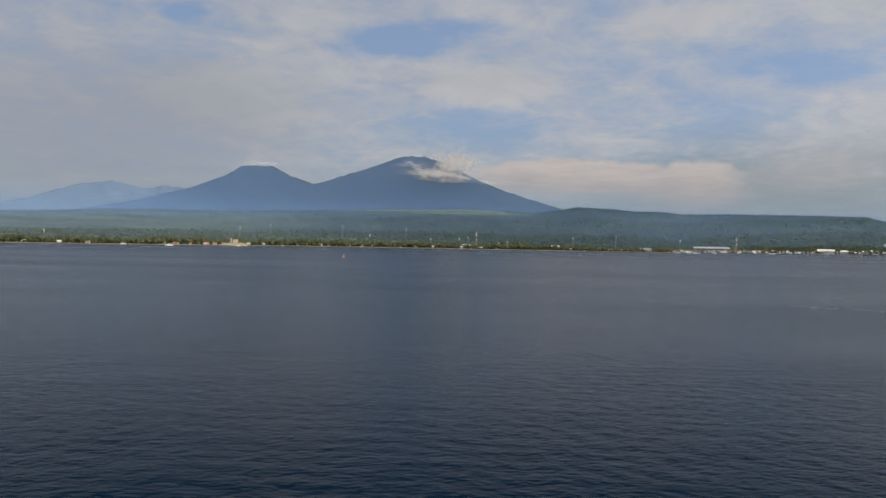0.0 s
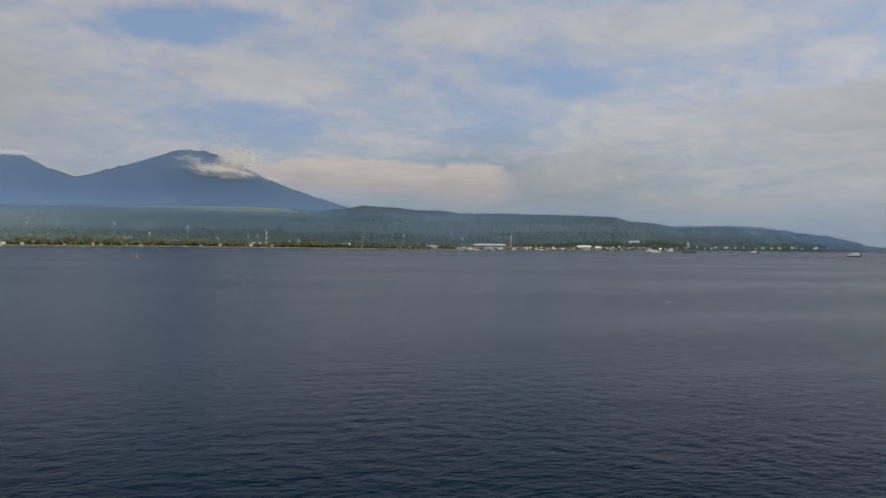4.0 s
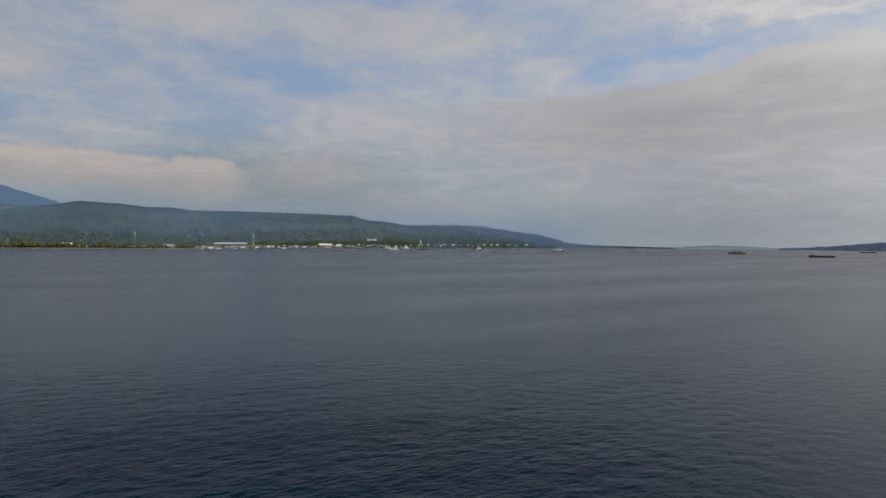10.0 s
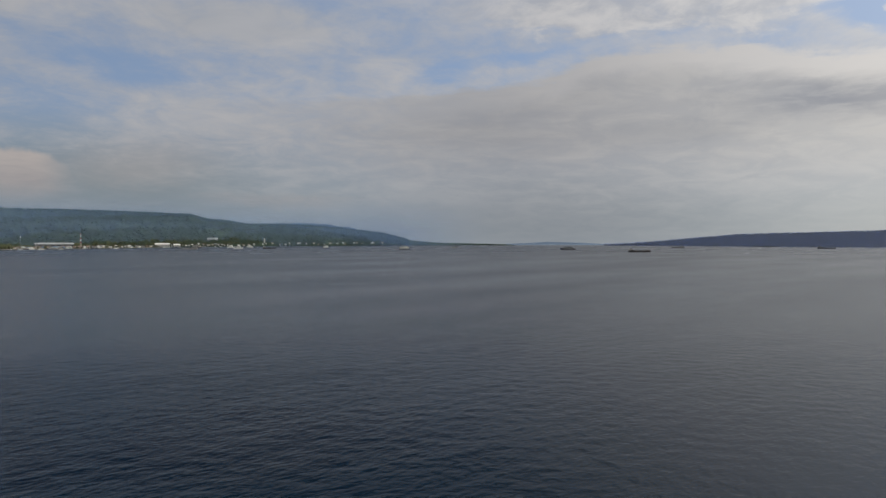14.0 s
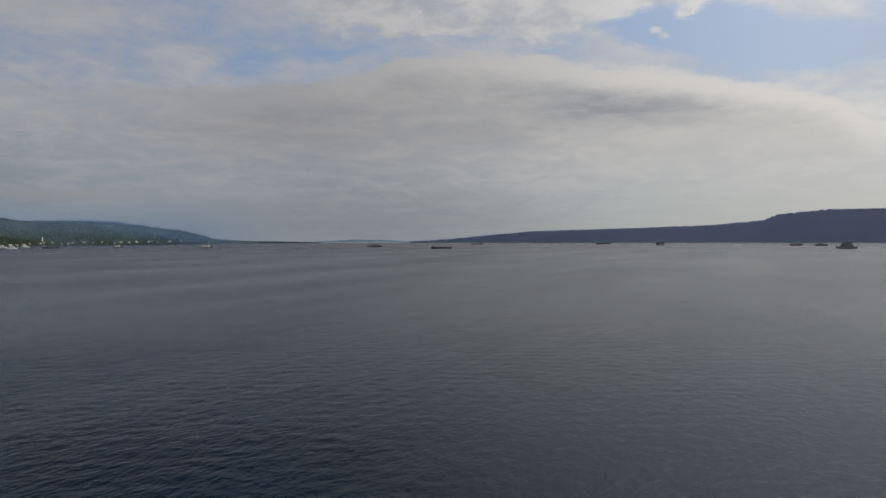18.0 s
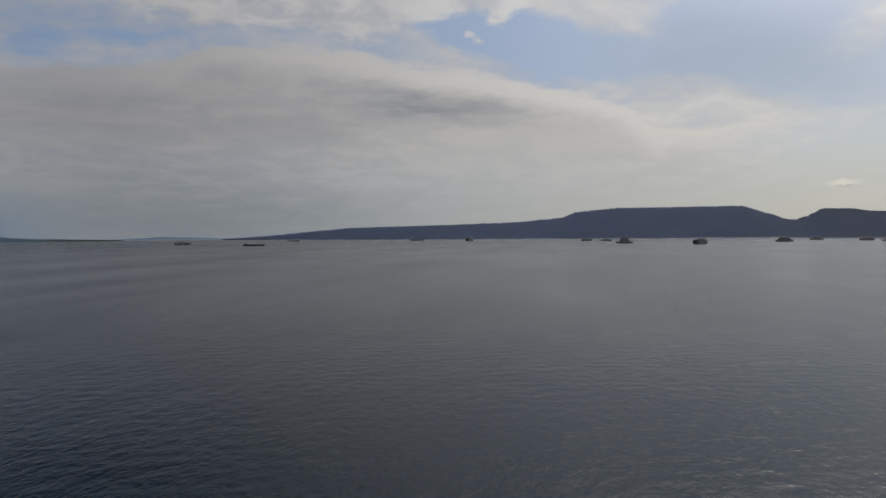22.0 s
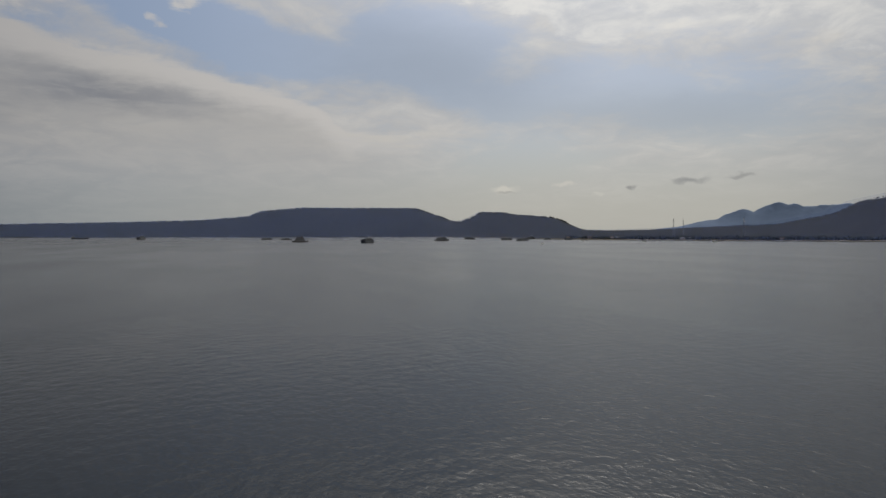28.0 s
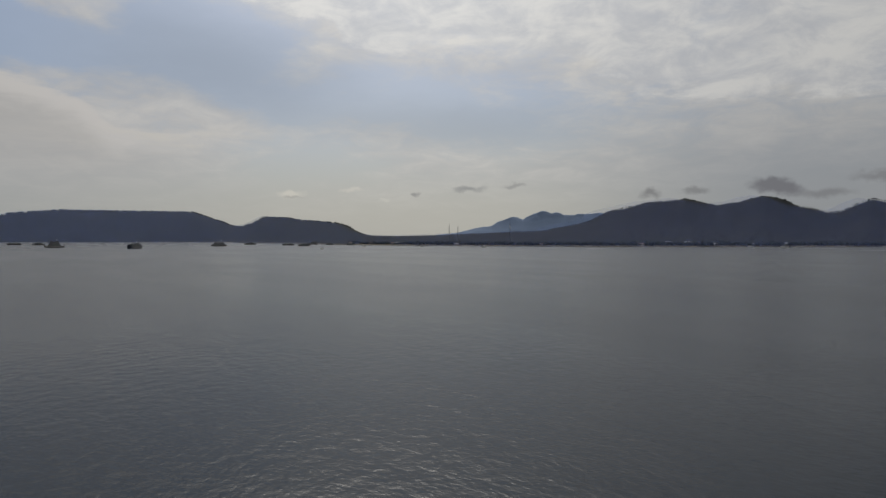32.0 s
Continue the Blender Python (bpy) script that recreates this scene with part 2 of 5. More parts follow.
    curl = m("MULTIPLY_ADD", m("SUBTRACT", tear, 0.5), 0.5, m("MULTIPLY", m("SUBTRACT", w2.outputs["Fac"], 0.5), 0.6))
    long_one = m("MULTIPLY", ramp(m("SUBTRACT", m("ADD", long_top, curl), el), -0.12, 0.4), ramp(m("SUBTRACT", el, m("ADD", long_foot, curl)), -0.7, 0.8))
    long_one = m("MULTIPLY", long_one, m("MULTIPLY", ramp(az, -1.0, 5.0), ramp(az, 21.0, 24.0, 1.0, 0.0)))
    warm = mix(m("MULTIPLY_ADD", m("SUBTRACT", wisp, 0.5), 1.6, ramp(el, 4.0, 6.4, 0.1, 0.8), clamp=True), (3.15, 2.95, 3.0), (4.5, 4.0, 3.75))
    col = mix(m("MULTIPLY", long_one, 0.88), col, warm)
    col = mix(m("MULTIPLY", spot(28, 6.0, 9, 2.6, 6, 0.9, puff), 0.4), col, (3.6, 3.3, 3.2))
    col = mix(m("MULTIPLY", spot(19.5, 3.4, 5, 1.2, 0, 0.9, puff), 0.45), col, (3.2, 3.05, 3.05))
    col = mix(m("MULTIPLY", spot(38, 3.4, 8, 0.8, 0, 0.9, puff), 0.35), col, (3.2, 3.05, 3.0))
    col = mix(m("MULTIPLY", spot(110.6, 3.35, 1.5, 0.55, 0, 0.8, puff), 0.85), col, (5.8, 5.6, 5.0))
    col = mix(m("MULTIPLY", spot(110.8, 3.12, 1.3, 0.2, 0, 0.9, puff), 0.5), col, (2.9, 2.9, 2.8))
    col = mix(m("MULTIPLY", spot(115, 3.7, 1.1, 0.35, 0, 0.8, puff), 0.75), col, (5.6, 5.4, 4.9))
    col = mix(m("MULTIPLY", spot(118, 2.9, 0.7, 0.3, 0, 0.8, puff), 0.65), col, (5.4, 5.3, 4.8))
    col = mix(m("MULTIPLY", spot(120.3, 3.75, 0.7, 0.45, 0, 0.8, puff), 0.7), col, (2.3, 2.3, 2.3))
    col = mix(m("MULTIPLY", spot(124.8, 4, 1.6, 0.4, 0, 0.8, puff), 0.65), col, (2.2, 2.25, 2.3))
    col = mix(m("MULTIPLY", spot(128.3, 4.1, 1.3, 0.35, 0, 0.8, puff), 0.55), col, (2.4, 2.4, 2.4))
    col = mix(m("MULTIPLY", spot(139, 3.5, 0.9, 0.6, 0, 0.8, puff), 0.7), col, (1.7, 1.7, 1.75))
    col = mix(m("MULTIPLY", spot(142, 3.5, 1.5, 0.5, 0, 0.8, puff), 0.6), col, (1.8, 1.8, 1.85))
    col = mix(m("MULTIPLY", spot(147.9, 3.8, 2.5, 0.8, -8, 0.6, puff), 0.8), col, (1.5, 1.5, 1.65))
    col = mix(m("MULTIPLY", spot(151, 3.2, 2.5, 0.6, 0, 0.8, puff), 0.6), col, (1.8, 1.8, 1.9))
    col = mix(m("MULTIPLY", spot(154.5, 4.5, 2.4, 0.5, 0, 0.8, puff), 0.6), col, (1.9, 1.9, 2.0))

    # below the sea's rim: the haze over the water
    col = mix(ramp(el, -0.25, -0.05, 1.0, 0.0), col, mix(east, (2.0, 2.3, 2.6), (2.6, 2.7, 2.7)))
    # glare round the hidden sun
    glare = m("POWER", m("MAXIMUM", near, 0.0), 14.0)
    wide = m("POWER", m("MAXIMUM", near, 0.0), 5.0)
    gain = m("MULTIPLY_ADD", wide, 0.45, m("MULTIPLY_ADD", glare, 0.8, 0.96))
    gain = m("MULTIPLY", gain, ramp(az, -75.0, 125.0, 0.83, 1.19))
    col = vm("SCALE", col)
    col.node.inputs["Scale"].default_value = 1.0
    L.new(gain, col.node.inputs["Scale"])
    bg = N.new("ShaderNodeBackground")
    bg.inputs["Strength"].default_value = 0.1
    L.new(col, bg.inputs["Color"])
    out = N.new("ShaderNodeOutputWorld")
    L.new(bg.outputs[0], out.inputs["Surface"])


build_world()
sun = new("sun", bpy.data.lights.new("sun", "SUN"))
sun.data.energy, sun.data.angle, sun.data.color = 1.35, radians(24.0), (1.0, 0.94, 0.85)
sun.matrix_world = look((0, 0, 0), (-math.sin(radians(SUN_AZ)) * math.cos(radians(SUN_EL)), -math.cos(radians(SUN_AZ)) * math.cos(radians(SUN_EL)), -math.sin(radians(SUN_EL))))

# ---- materials ----
def material(name, color, rough=0.8, metal=0.0, grain=0.15, scale=1.0, second=None, coarse=0.06, bump=0.0, island=0.0):
    """A surface with grain at two scales; second: a stain or patch colour; island: how far pieces differ."""
    mat = bpy.data.materials.new(name)
    mat.use_nodes = True
    nt = mat.node_tree
    N, L = nt.nodes, nt.links
    b = N["Principled BSDF"]
    b.inputs["Roughness"].default_value, b.inputs["Metallic"].default_value = rough, metal
    if rough > 0.85:
        b.inputs["Specular IOR Level"].default_value = 0.04
    geo = N.new("ShaderNodeNewGeometry")
    where = geo.outputs["Position"]

    def noise_of(s, detail):
        n = N.new("ShaderNodeTexNoise")
        n.inputs["Scale"].default_value, n.inputs["Detail"].default_value, n.inputs["Roughness"].default_value = s, detail, 0.6
        L.new(where, n.inputs["Vector"])
        return n.outputs["Fac"]

    def mixed(f, a, c):
        n = N.new("ShaderNodeMix")
        n.data_type = "RGBA"
        L.new(f, n.inputs[0])
        for i, v in ((6, a), (7, c)):
            if isinstance(v, tuple):
                n.inputs[i].default_value = (*v, 1)
            else:
                L.new(v, n.inputs[i])
        return n.outputs[2]

    small = noise_of(scale, 5)
    stretch = N.new("ShaderNodeMapRange")
    L.new(small, stretch.inputs[0])
    stretch.inputs[1].default_value, stretch.inputs[2].default_value = 0.3, 0.7
    out = mixed(stretch.outputs[0], tuple(c * (1 - grain) for c in color), tuple(min(1, c * (1 + grain)) for c in color))
    if second:
        large = noise_of(coarse, 6)
        step = N.new("ShaderNodeMapRange")
        step.interpolation_type = "SMOOTHSTEP"
        L.new(large, step.inputs[0])
        step.inputs[1].default_value, step.inputs[2].default_value = 0.46, 0.62
        out = mixed(step.outputs[0], out, second)
    if island:
        hue = N.new("ShaderNodeHueSaturation")
        vary = N.new("ShaderNodeMapRange")
        L.new(geo.outputs["Random Per Island"], vary.inputs[0])
        vary.inputs[3].default_value, vary.inputs[4].default_value = 1 - island, 1 + island
        L.new(vary.outputs[0], hue.inputs["Value"])
        L.new(out, hue.inputs["Color"])
        out = hue.outputs[0]
    L.new(out, b.inputs["Base Color"])
    if bump:
        bp = N.new("ShaderNodeBump")
        bp.inputs["Strength"].default_value, bp.inputs["Distance"].default_value = bump, 1.0 / scale
        L.new(small, bp.inputs["Height"])
        L.new(bp.outputs[0], b.inputs["Normal"])
    return mat


def water_material():
    mat = bpy.data.materials.new("sea_water")
    mat.use_nodes = True
    nt = mat.node_tree
    N, L = nt.nodes, nt.links
    b = N["Principled BSDF"]
    b.inputs["Base Color"].default_value = (0.0006, 0.0080, 0.0195, 1)
    b.inputs["IOR"].default_value = 1.333
    b.inputs["Specular IOR Level"].default_value = 0.116
    where = N.new("ShaderNodeNewGeometry").outputs["Position"]

    def layer(sx, sy, turn, scale, detail, rough, warp=0.0):
        mp = N.new("ShaderNodeMapping")
        mp.inputs["Rotation"].default_value, mp.inputs["Scale"].default_value = (0, 0, radians(turn)), (sx, sy, 1)
        L.new(where, mp.inputs["Vector"])
        n = N.new("ShaderNodeTexNoise")
        n.noise_dimensions = "2D"
        n.inputs["Scale"].default_value, n.inputs["Detail"].default_value = scale, detail
        n.inputs["Roughness"].default_value, n.inputs["Distortion"].default_value = rough, warp
        L.new(mp.outputs[0], n.inputs["Vector"])
        return n.outputs["Fac"]

    def m(op, a, c, d=None):
        n = N.new("ShaderNodeMath")
        n.operation = op
        for i, v in enumerate((a, c, d)):
            if v is None:
                continue
            if isinstance(v, (int, float)):
                n.inputs[i].default_value = v
            else:
                L.new(v, n.inputs[i])
        return n.outputs[0]

    ripple = layer(0.6, 1.0, -32, 1.7, 2, 0.5, 0.3)
    cross = layer(0.7, 1.0, 25, 0.62, 2, 0.5)
    swell = layer(0.5, 1.0, -25, 0.14, 4, 0.55)
    gust = layer(0.35, 1.0, -20, 0.012, 4, 0.55)
    high = m("MULTIPLY_ADD", ripple, 0.072, m("MULTIPLY_ADD", cross, 0.085, m("MULTIPLY", swell, 0.19)))
    spread = N.new("ShaderNodeMapRange")
    L.new(gust, spread.inputs[0])
    for i, v in enumerate((0.35, 0.68, 0.68, 0.95)):
        spread.inputs[i + 1].default_value = v
    bp = N.new("ShaderNodeBump")
    bp.inputs["Distance"].default_value = 1.0
    L.new(spread.outputs[0], bp.inputs["Strength"])
    L.new(high, bp.inputs["Height"])
    L.new(bp.outputs[0], b.inputs["Normal"])
    # wind-roughened and slick patches
    gl = N.new("ShaderNodeMapRange")
    L.new(gust, gl.inputs[0])
    for i, v in enumerate((0.35, 0.68, 0.16, 0.22)):
        gl.inputs[i + 1].default_value = v
    # far off, waves too small to see lie close together
    mid = N.new("ShaderNodeVectorMath")
    mid.operation = "DISTANCE"
    L.new(where, mid.inputs[0])
    mid.inputs[1].default_value = (-90, -65, 0)
    far = N.new("ShaderNodeMapRange")
    L.new(mid.outputs["Value"], far.inputs[0])
    for i, v in enumerate((80, 1500, 0.0, 0.07)):
        far.inputs[i + 1].default_value = v
    L.new(m("ADD", gl.outputs[0], far.outputs[0]), b.inputs["Roughness"])
    return mat


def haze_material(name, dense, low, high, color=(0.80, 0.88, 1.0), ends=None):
    """A tinted see-through sheet that stands in for haze: part of the light passes, part is scattered; it thins out
    from the height low to the height high, and eastwards between the two ends.
    """
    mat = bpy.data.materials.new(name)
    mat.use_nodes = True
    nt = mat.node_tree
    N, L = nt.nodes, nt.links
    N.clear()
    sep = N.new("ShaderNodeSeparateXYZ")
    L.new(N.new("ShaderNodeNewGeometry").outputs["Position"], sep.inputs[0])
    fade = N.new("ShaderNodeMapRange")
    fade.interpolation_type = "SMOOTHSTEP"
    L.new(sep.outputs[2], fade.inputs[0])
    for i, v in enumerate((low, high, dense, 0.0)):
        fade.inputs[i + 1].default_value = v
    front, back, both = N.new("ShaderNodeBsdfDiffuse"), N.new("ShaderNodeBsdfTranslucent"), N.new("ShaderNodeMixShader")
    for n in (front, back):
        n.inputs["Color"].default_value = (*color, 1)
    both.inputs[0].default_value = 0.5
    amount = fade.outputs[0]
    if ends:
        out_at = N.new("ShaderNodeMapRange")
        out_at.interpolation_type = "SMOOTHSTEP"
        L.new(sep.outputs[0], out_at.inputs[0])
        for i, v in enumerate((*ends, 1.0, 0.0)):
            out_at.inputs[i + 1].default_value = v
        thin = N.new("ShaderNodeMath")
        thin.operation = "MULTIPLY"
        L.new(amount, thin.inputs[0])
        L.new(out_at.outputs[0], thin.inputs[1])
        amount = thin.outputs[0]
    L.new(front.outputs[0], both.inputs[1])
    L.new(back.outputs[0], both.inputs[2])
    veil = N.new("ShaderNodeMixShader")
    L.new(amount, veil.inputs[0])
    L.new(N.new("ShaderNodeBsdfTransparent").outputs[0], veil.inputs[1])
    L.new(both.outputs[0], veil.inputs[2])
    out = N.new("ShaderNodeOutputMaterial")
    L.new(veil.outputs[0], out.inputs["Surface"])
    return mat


def west_land_material():
    """Forest with clearings; fields and groves on the low plain; pale meadows in long strips."""
    mat = bpy.data.materials.new("western_land")
    mat.use_nodes = True
    nt = mat.node_tree
    N, L = nt.nodes, nt.links
    b = N["Principled BSDF"]
    b.inputs["Roughness"].default_value, b.inputs["Specular IOR Level"].default_value = 0.95, 0.04
    where = N.new("ShaderNodeNewGeometry").outputs["Position"]

    def noise_of(sx, sy, detail, rough=0.6):
        mp = N.new("ShaderNodeMapping")
        mp.inputs["Scale"].default_value = (sx, sy, 0.004)
        L.new(where, mp.inputs["Vector"])
        n = N.new("ShaderNodeTexNoise")
        n.inputs["Scale"].default_value, n.inputs["Detail"].default_value, n.inputs["Roughness"].default_value = 1.0, detail, rough
        L.new(mp.outputs[0], n.inputs["Vector"])
        return n.outputs["Fac"]

    def step(v, a, c, lo=0.0, hi=1.0):
        n = N.new("ShaderNodeMapRange")
        n.interpolation_type = "SMOOTHSTEP"
        L.new(v, n.inputs[0])
        for i, x in enumerate((a, c, lo, hi)):
            n.inputs[i + 1].default_value = x
        return n.outputs[0]

    def times(*vs):
        out = vs[0]
        for v in vs[1:]:
            n = N.new("ShaderNodeMath")
            n.operation = "MULTIPLY"
            L.new(out, n.inputs[0])
            L.new(v, n.inputs[1])
            out = n.outputs[0]
        return out

    def add(v, w, k):
        n = N.new("ShaderNodeMath")
        n.operation = "MULTIPLY_ADD"
        L.new(w, n.inputs[0])
        n.inputs[1].default_value = k
        L.new(v, n.inputs[2])
        return n.outputs[0]

    def mixed(f, a, c):
        n = N.new("ShaderNodeMix")
        n.data_type = "RGBA"
        L.new(f, n.inputs[0])
        for i, v in ((6, a), (7, c)):
            if isinstance(v, tuple):
                n.inputs[i].default_value = (*v, 1)
            else:
                L.new(v, n.inputs[i])
        return n.outputs[2]

    sep = N.new("ShaderNodeSeparateXYZ")
    L.new(where, sep.inputs[0])
    x, y, z = sep.outputs
    fleck = noise_of(0.03, 0.02, 5, 0.65)
    patch = noise_of(0.005, 0.004, 5)
    strip = noise_of(0.0011, 0.0065, 5)
    forest = mixed(step(fleck, 0.3, 0.7), (0.012, 0.020, 0.018), (0.040, 0.058, 0.044))
    forest = mixed(step(patch, 0.52, 0.68), forest, (0.050, 0.072, 0.046))
    fields = mixed(step(fleck, 0.3, 0.7), (0.034, 0.046, 0.024), (0.078, 0.092, 0.048))
    fields = mixed(step(strip, 0.50, 0.64), fields, (0.100, 0.128, 0.072))
    # the plain ends where the ground climbs, further inland to the north-west
    edge = add(add(y, x, 0.55), patch, -900.0)
    plain = times(step(edge, 1500.0, 2300.0, 1.0, 0.0), step(x, 150.0, 600.0, 1.0, 0.0))
    west = times(step(x, -1100.0, -300.0, 1.0, 0.0), step(y, 3400.0, 4200.0, 1.0, 0.35))
    top = mixed(plain, forest, fields)
    top = mixed(west, top, fields)
    # grass below the volcano's forest
    grass = times(step(z, 176.0, 188.0), step(add(x, strip, 700.0), 760.0, 1060.0, 1.0, 0.0), step(strip, 0.36, 0.52), step(add(x, strip, 700.0), -500.0, 0.0))
    top = mixed(grass, top, (0.120, 0.150, 0.075))
    L.new(top, b.inputs["Base Color"])
    bp = N.new("ShaderNodeBump")
    bp.inputs["Strength"].default_value, bp.inputs["Distance"].default_value = 0.6, 14.0
    L.new(fleck, bp.inputs["Height"])
    L.new(bp.outputs[0], b.inputs["Normal"])
    return mat


M = {
    # western sheets: their blue tint imitates haze growing with distance
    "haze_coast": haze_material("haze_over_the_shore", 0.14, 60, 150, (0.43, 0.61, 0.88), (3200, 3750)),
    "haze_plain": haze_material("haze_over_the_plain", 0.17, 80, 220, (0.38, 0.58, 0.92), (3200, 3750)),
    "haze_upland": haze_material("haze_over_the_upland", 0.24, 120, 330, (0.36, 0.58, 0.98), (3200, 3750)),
    # added sheet whose blue tint imitates the air before the volcanoes
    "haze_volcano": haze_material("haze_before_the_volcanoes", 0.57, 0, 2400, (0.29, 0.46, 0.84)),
    # eastern sheets: the tint lays a hazy blue over the dark hills
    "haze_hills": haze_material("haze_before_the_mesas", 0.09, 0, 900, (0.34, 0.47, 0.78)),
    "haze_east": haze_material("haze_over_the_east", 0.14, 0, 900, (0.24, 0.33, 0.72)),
    "water": water_material(),
    "west_land": west_land_material(),
    "mast_steel": material("dull_mast_steel", (0.17, 0.175, 0.18), 0.7, grain=0.12, scale=1.0),
    # near-black base holds the shade of slopes seen against the sun
    "backlit_forest": material("backlit_forest_slope", (0.008, 0.011, 0.011), 0.95, grain=0.4, scale=0.03, second=(0.013, 0.016, 0.014), coarse=0.004),
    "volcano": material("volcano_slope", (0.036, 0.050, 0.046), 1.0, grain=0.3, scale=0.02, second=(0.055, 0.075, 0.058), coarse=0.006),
    # pale blue bases: the haze of distance is mixed into the slope colour
    "far_range": material("hazed_range_slope", (0.21, 0.275, 0.39), 1.0, grain=0.08, scale=0.012),
    "far_haze_blue": material("hazed_mountain_slope", (0.145, 0.20, 0.28), 1.0, grain=0.06, scale=0.012),
    "leaf": material("tree_leaves", (0.064, 0.070, 0.036), 0.9, grain=0.4, scale=0.3, island=0.45),
    # eastern treetops, darkened to match the shaded slopes below them
    "leaf_dark": material("backlit_woodland_leaves", (0.010, 0.014, 0.015), 0.95, grain=0.2, scale=0.05, island=0.2),
    "leaf_ridge": material("ridge_leaves", (0.036, 0.056, 0.041), 0.95, grain=0.25, scale=0.03, island=0.14),
    "leaf_plain": material("grove_leaves", (0.046, 0.060, 0.036), 0.95, grain=0.3, scale=0.1, island=0.3),
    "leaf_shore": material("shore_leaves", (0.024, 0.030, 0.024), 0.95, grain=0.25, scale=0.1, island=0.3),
    "palm": material("palm_fronds", (0.055, 0.085, 0.03), 0.8, grain=0.3, scale=0.5, island=0.3),
    "trunk": material("palm_trunk", (0.16, 0.12, 0.085), 0.9, grain=0.3, scale=2.0),
    "sand": material("shore_sand", (0.23, 0.20, 0.155), 0.95, grain=0.2, scale=0.2, second=(0.13, 0.12, 0.10), coarse=0.02),
    "white": material("white_paint", (0.78, 0.78, 0.75), 0.5, grain=0.06, scale=0.5, second=(0.62, 0.58, 0.52), coarse=0.25),
    "cream": material("cream_render", (0.66, 0.56, 0.40), 0.85, grain=0.1, scale=0.4, second=(0.52, 0.44, 0.33), coarse=0.15),
    "grey": material("grey_concrete", (0.36, 0.35, 0.33), 0.9, grain=0.15, scale=0.4, second=(0.25, 0.24, 0.22), coarse=0.1),
    "tile": material("orange_roof_tile", (0.42, 0.16, 0.075), 0.85, grain=0.2, scale=0.8, second=(0.28, 0.12, 0.07), coarse=0.2),
    "rust": material("rusted_sheet_roof", (0.22, 0.14, 0.10), 0.85, grain=0.2, scale=0.5, second=(0.30, 0.27, 0.24), coarse=0.2),
    "sheet": material("pale_sheet_roof", (0.42, 0.44, 0.44), 0.55, grain=0.1, scale=0.4, second=(0.34, 0.34, 0.33), coarse=0.1),
    "blue_sheet": material("blue_sheet_roof", (0.10, 0.20, 0.36), 0.6, grain=0.1, scale=0.4, second=(0.16, 0.24, 0.34), coarse=0.1),
    "bright": material("fresh_white_paint", (0.88, 0.87, 0.82), 0.5, grain=0.04, scale=0.5),
    # stained grey; on the eastern ferries it paints shade onto white upperworks
    "dim_grey": material("weathered_and_shaded_grey_paint", (0.17, 0.175, 0.19), 0.6, grain=0.12, scale=0.5, second=(0.12, 0.115, 0.115), coarse=0.2),
    "glass": material("window_glass", (0.03, 0.04, 0.05), 0.12, grain=0.1, scale=0.5),
    "steel": material("galvanised_steel", (0.42, 0.43, 0.44), 0.5, 0.6, grain=0.1, scale=1.0),
    "red": material("red_paint", (0.45, 0.06, 0.04), 0.55, grain=0.1, scale=0.5, second=(0.34, 0.06, 0.05), coarse=0.3),
    "orange": material("orange_buoy_paint", (0.50, 0.20, 0.06), 0.6, grain=0.1, scale=2.0, second=(0.5, 0.2, 0.06), coarse=1.5),
    "navy": material("navy_hull_paint", (0.025, 0.035, 0.07), 0.45, grain=0.15, scale=0.5, second=(0.05, 0.045, 0.045), coarse=0.3),
    "black": material("black_hull_paint", (0.022, 0.022, 0.024), 0.5, grain=0.2, scale=0.5, second=(0.07, 0.045, 0.035), coarse=0.3),
    "green_deck": material("green_deck_paint", (0.06, 0.14, 0.10), 0.7, grain=0.15, scale=0.5, second=(0.12, 0.12, 0.10), coarse=0.3),
}


# ---- building blocks ----
def mesh_object(name, verts, faces, mat, parent=None, smooth=False, label=""):
    me = bpy.data.meshes.new(name)
    me.from_pydata(verts, [], faces)
    me.materials.append(M[mat])
    if smooth:
        me.shade_smooth()
    ob = new(name, me)
    if parent is not None:
        ob.parent = parent
    if label:
        ob["label"] = label
    return ob


def grid_object(name, X, Y, Z, mat, smooth=True):
    """A sheet from three equal arrays."""
    n, k = X.shape
    idx = np.arange(n * k).reshape(n, k)
    quads = np.stack([idx[:-1, :-1], idx[1:, :-1], idx[1:, 1:], idx[:-1, 1:]], -1).reshape(-1, 4)
    me = bpy.data.meshes.new(name)
    me.vertices.add(n * k)
    me.vertices.foreach_set("co", np.stack([X, Y, Z], -1).astype(np.float32).ravel())
    me.loops.add(quads.size)
    me.loops.foreach_set("vertex_index", quads.astype(np.int32).ravel())
    me.polygons.add(len(quads))
    me.polygons.foreach_set("loop_start", np.arange(0, quads.size, 4, dtype=np.int32))
    me.update(calc_edges=True)
    if smooth:
        me.shade_smooth()
    me.materials.append(M[mat])
    return new(name, me)


def smooth_steps(a, b, x):
    """0 at a, 1 at b, easing between them."""
    t = np.clip((x - a) / (b - a), 0, 1)
    return t * t * (3 - 2 * t)


RNG = np.random.default_rng(7)
TABLE = RNG.random((256, 256))


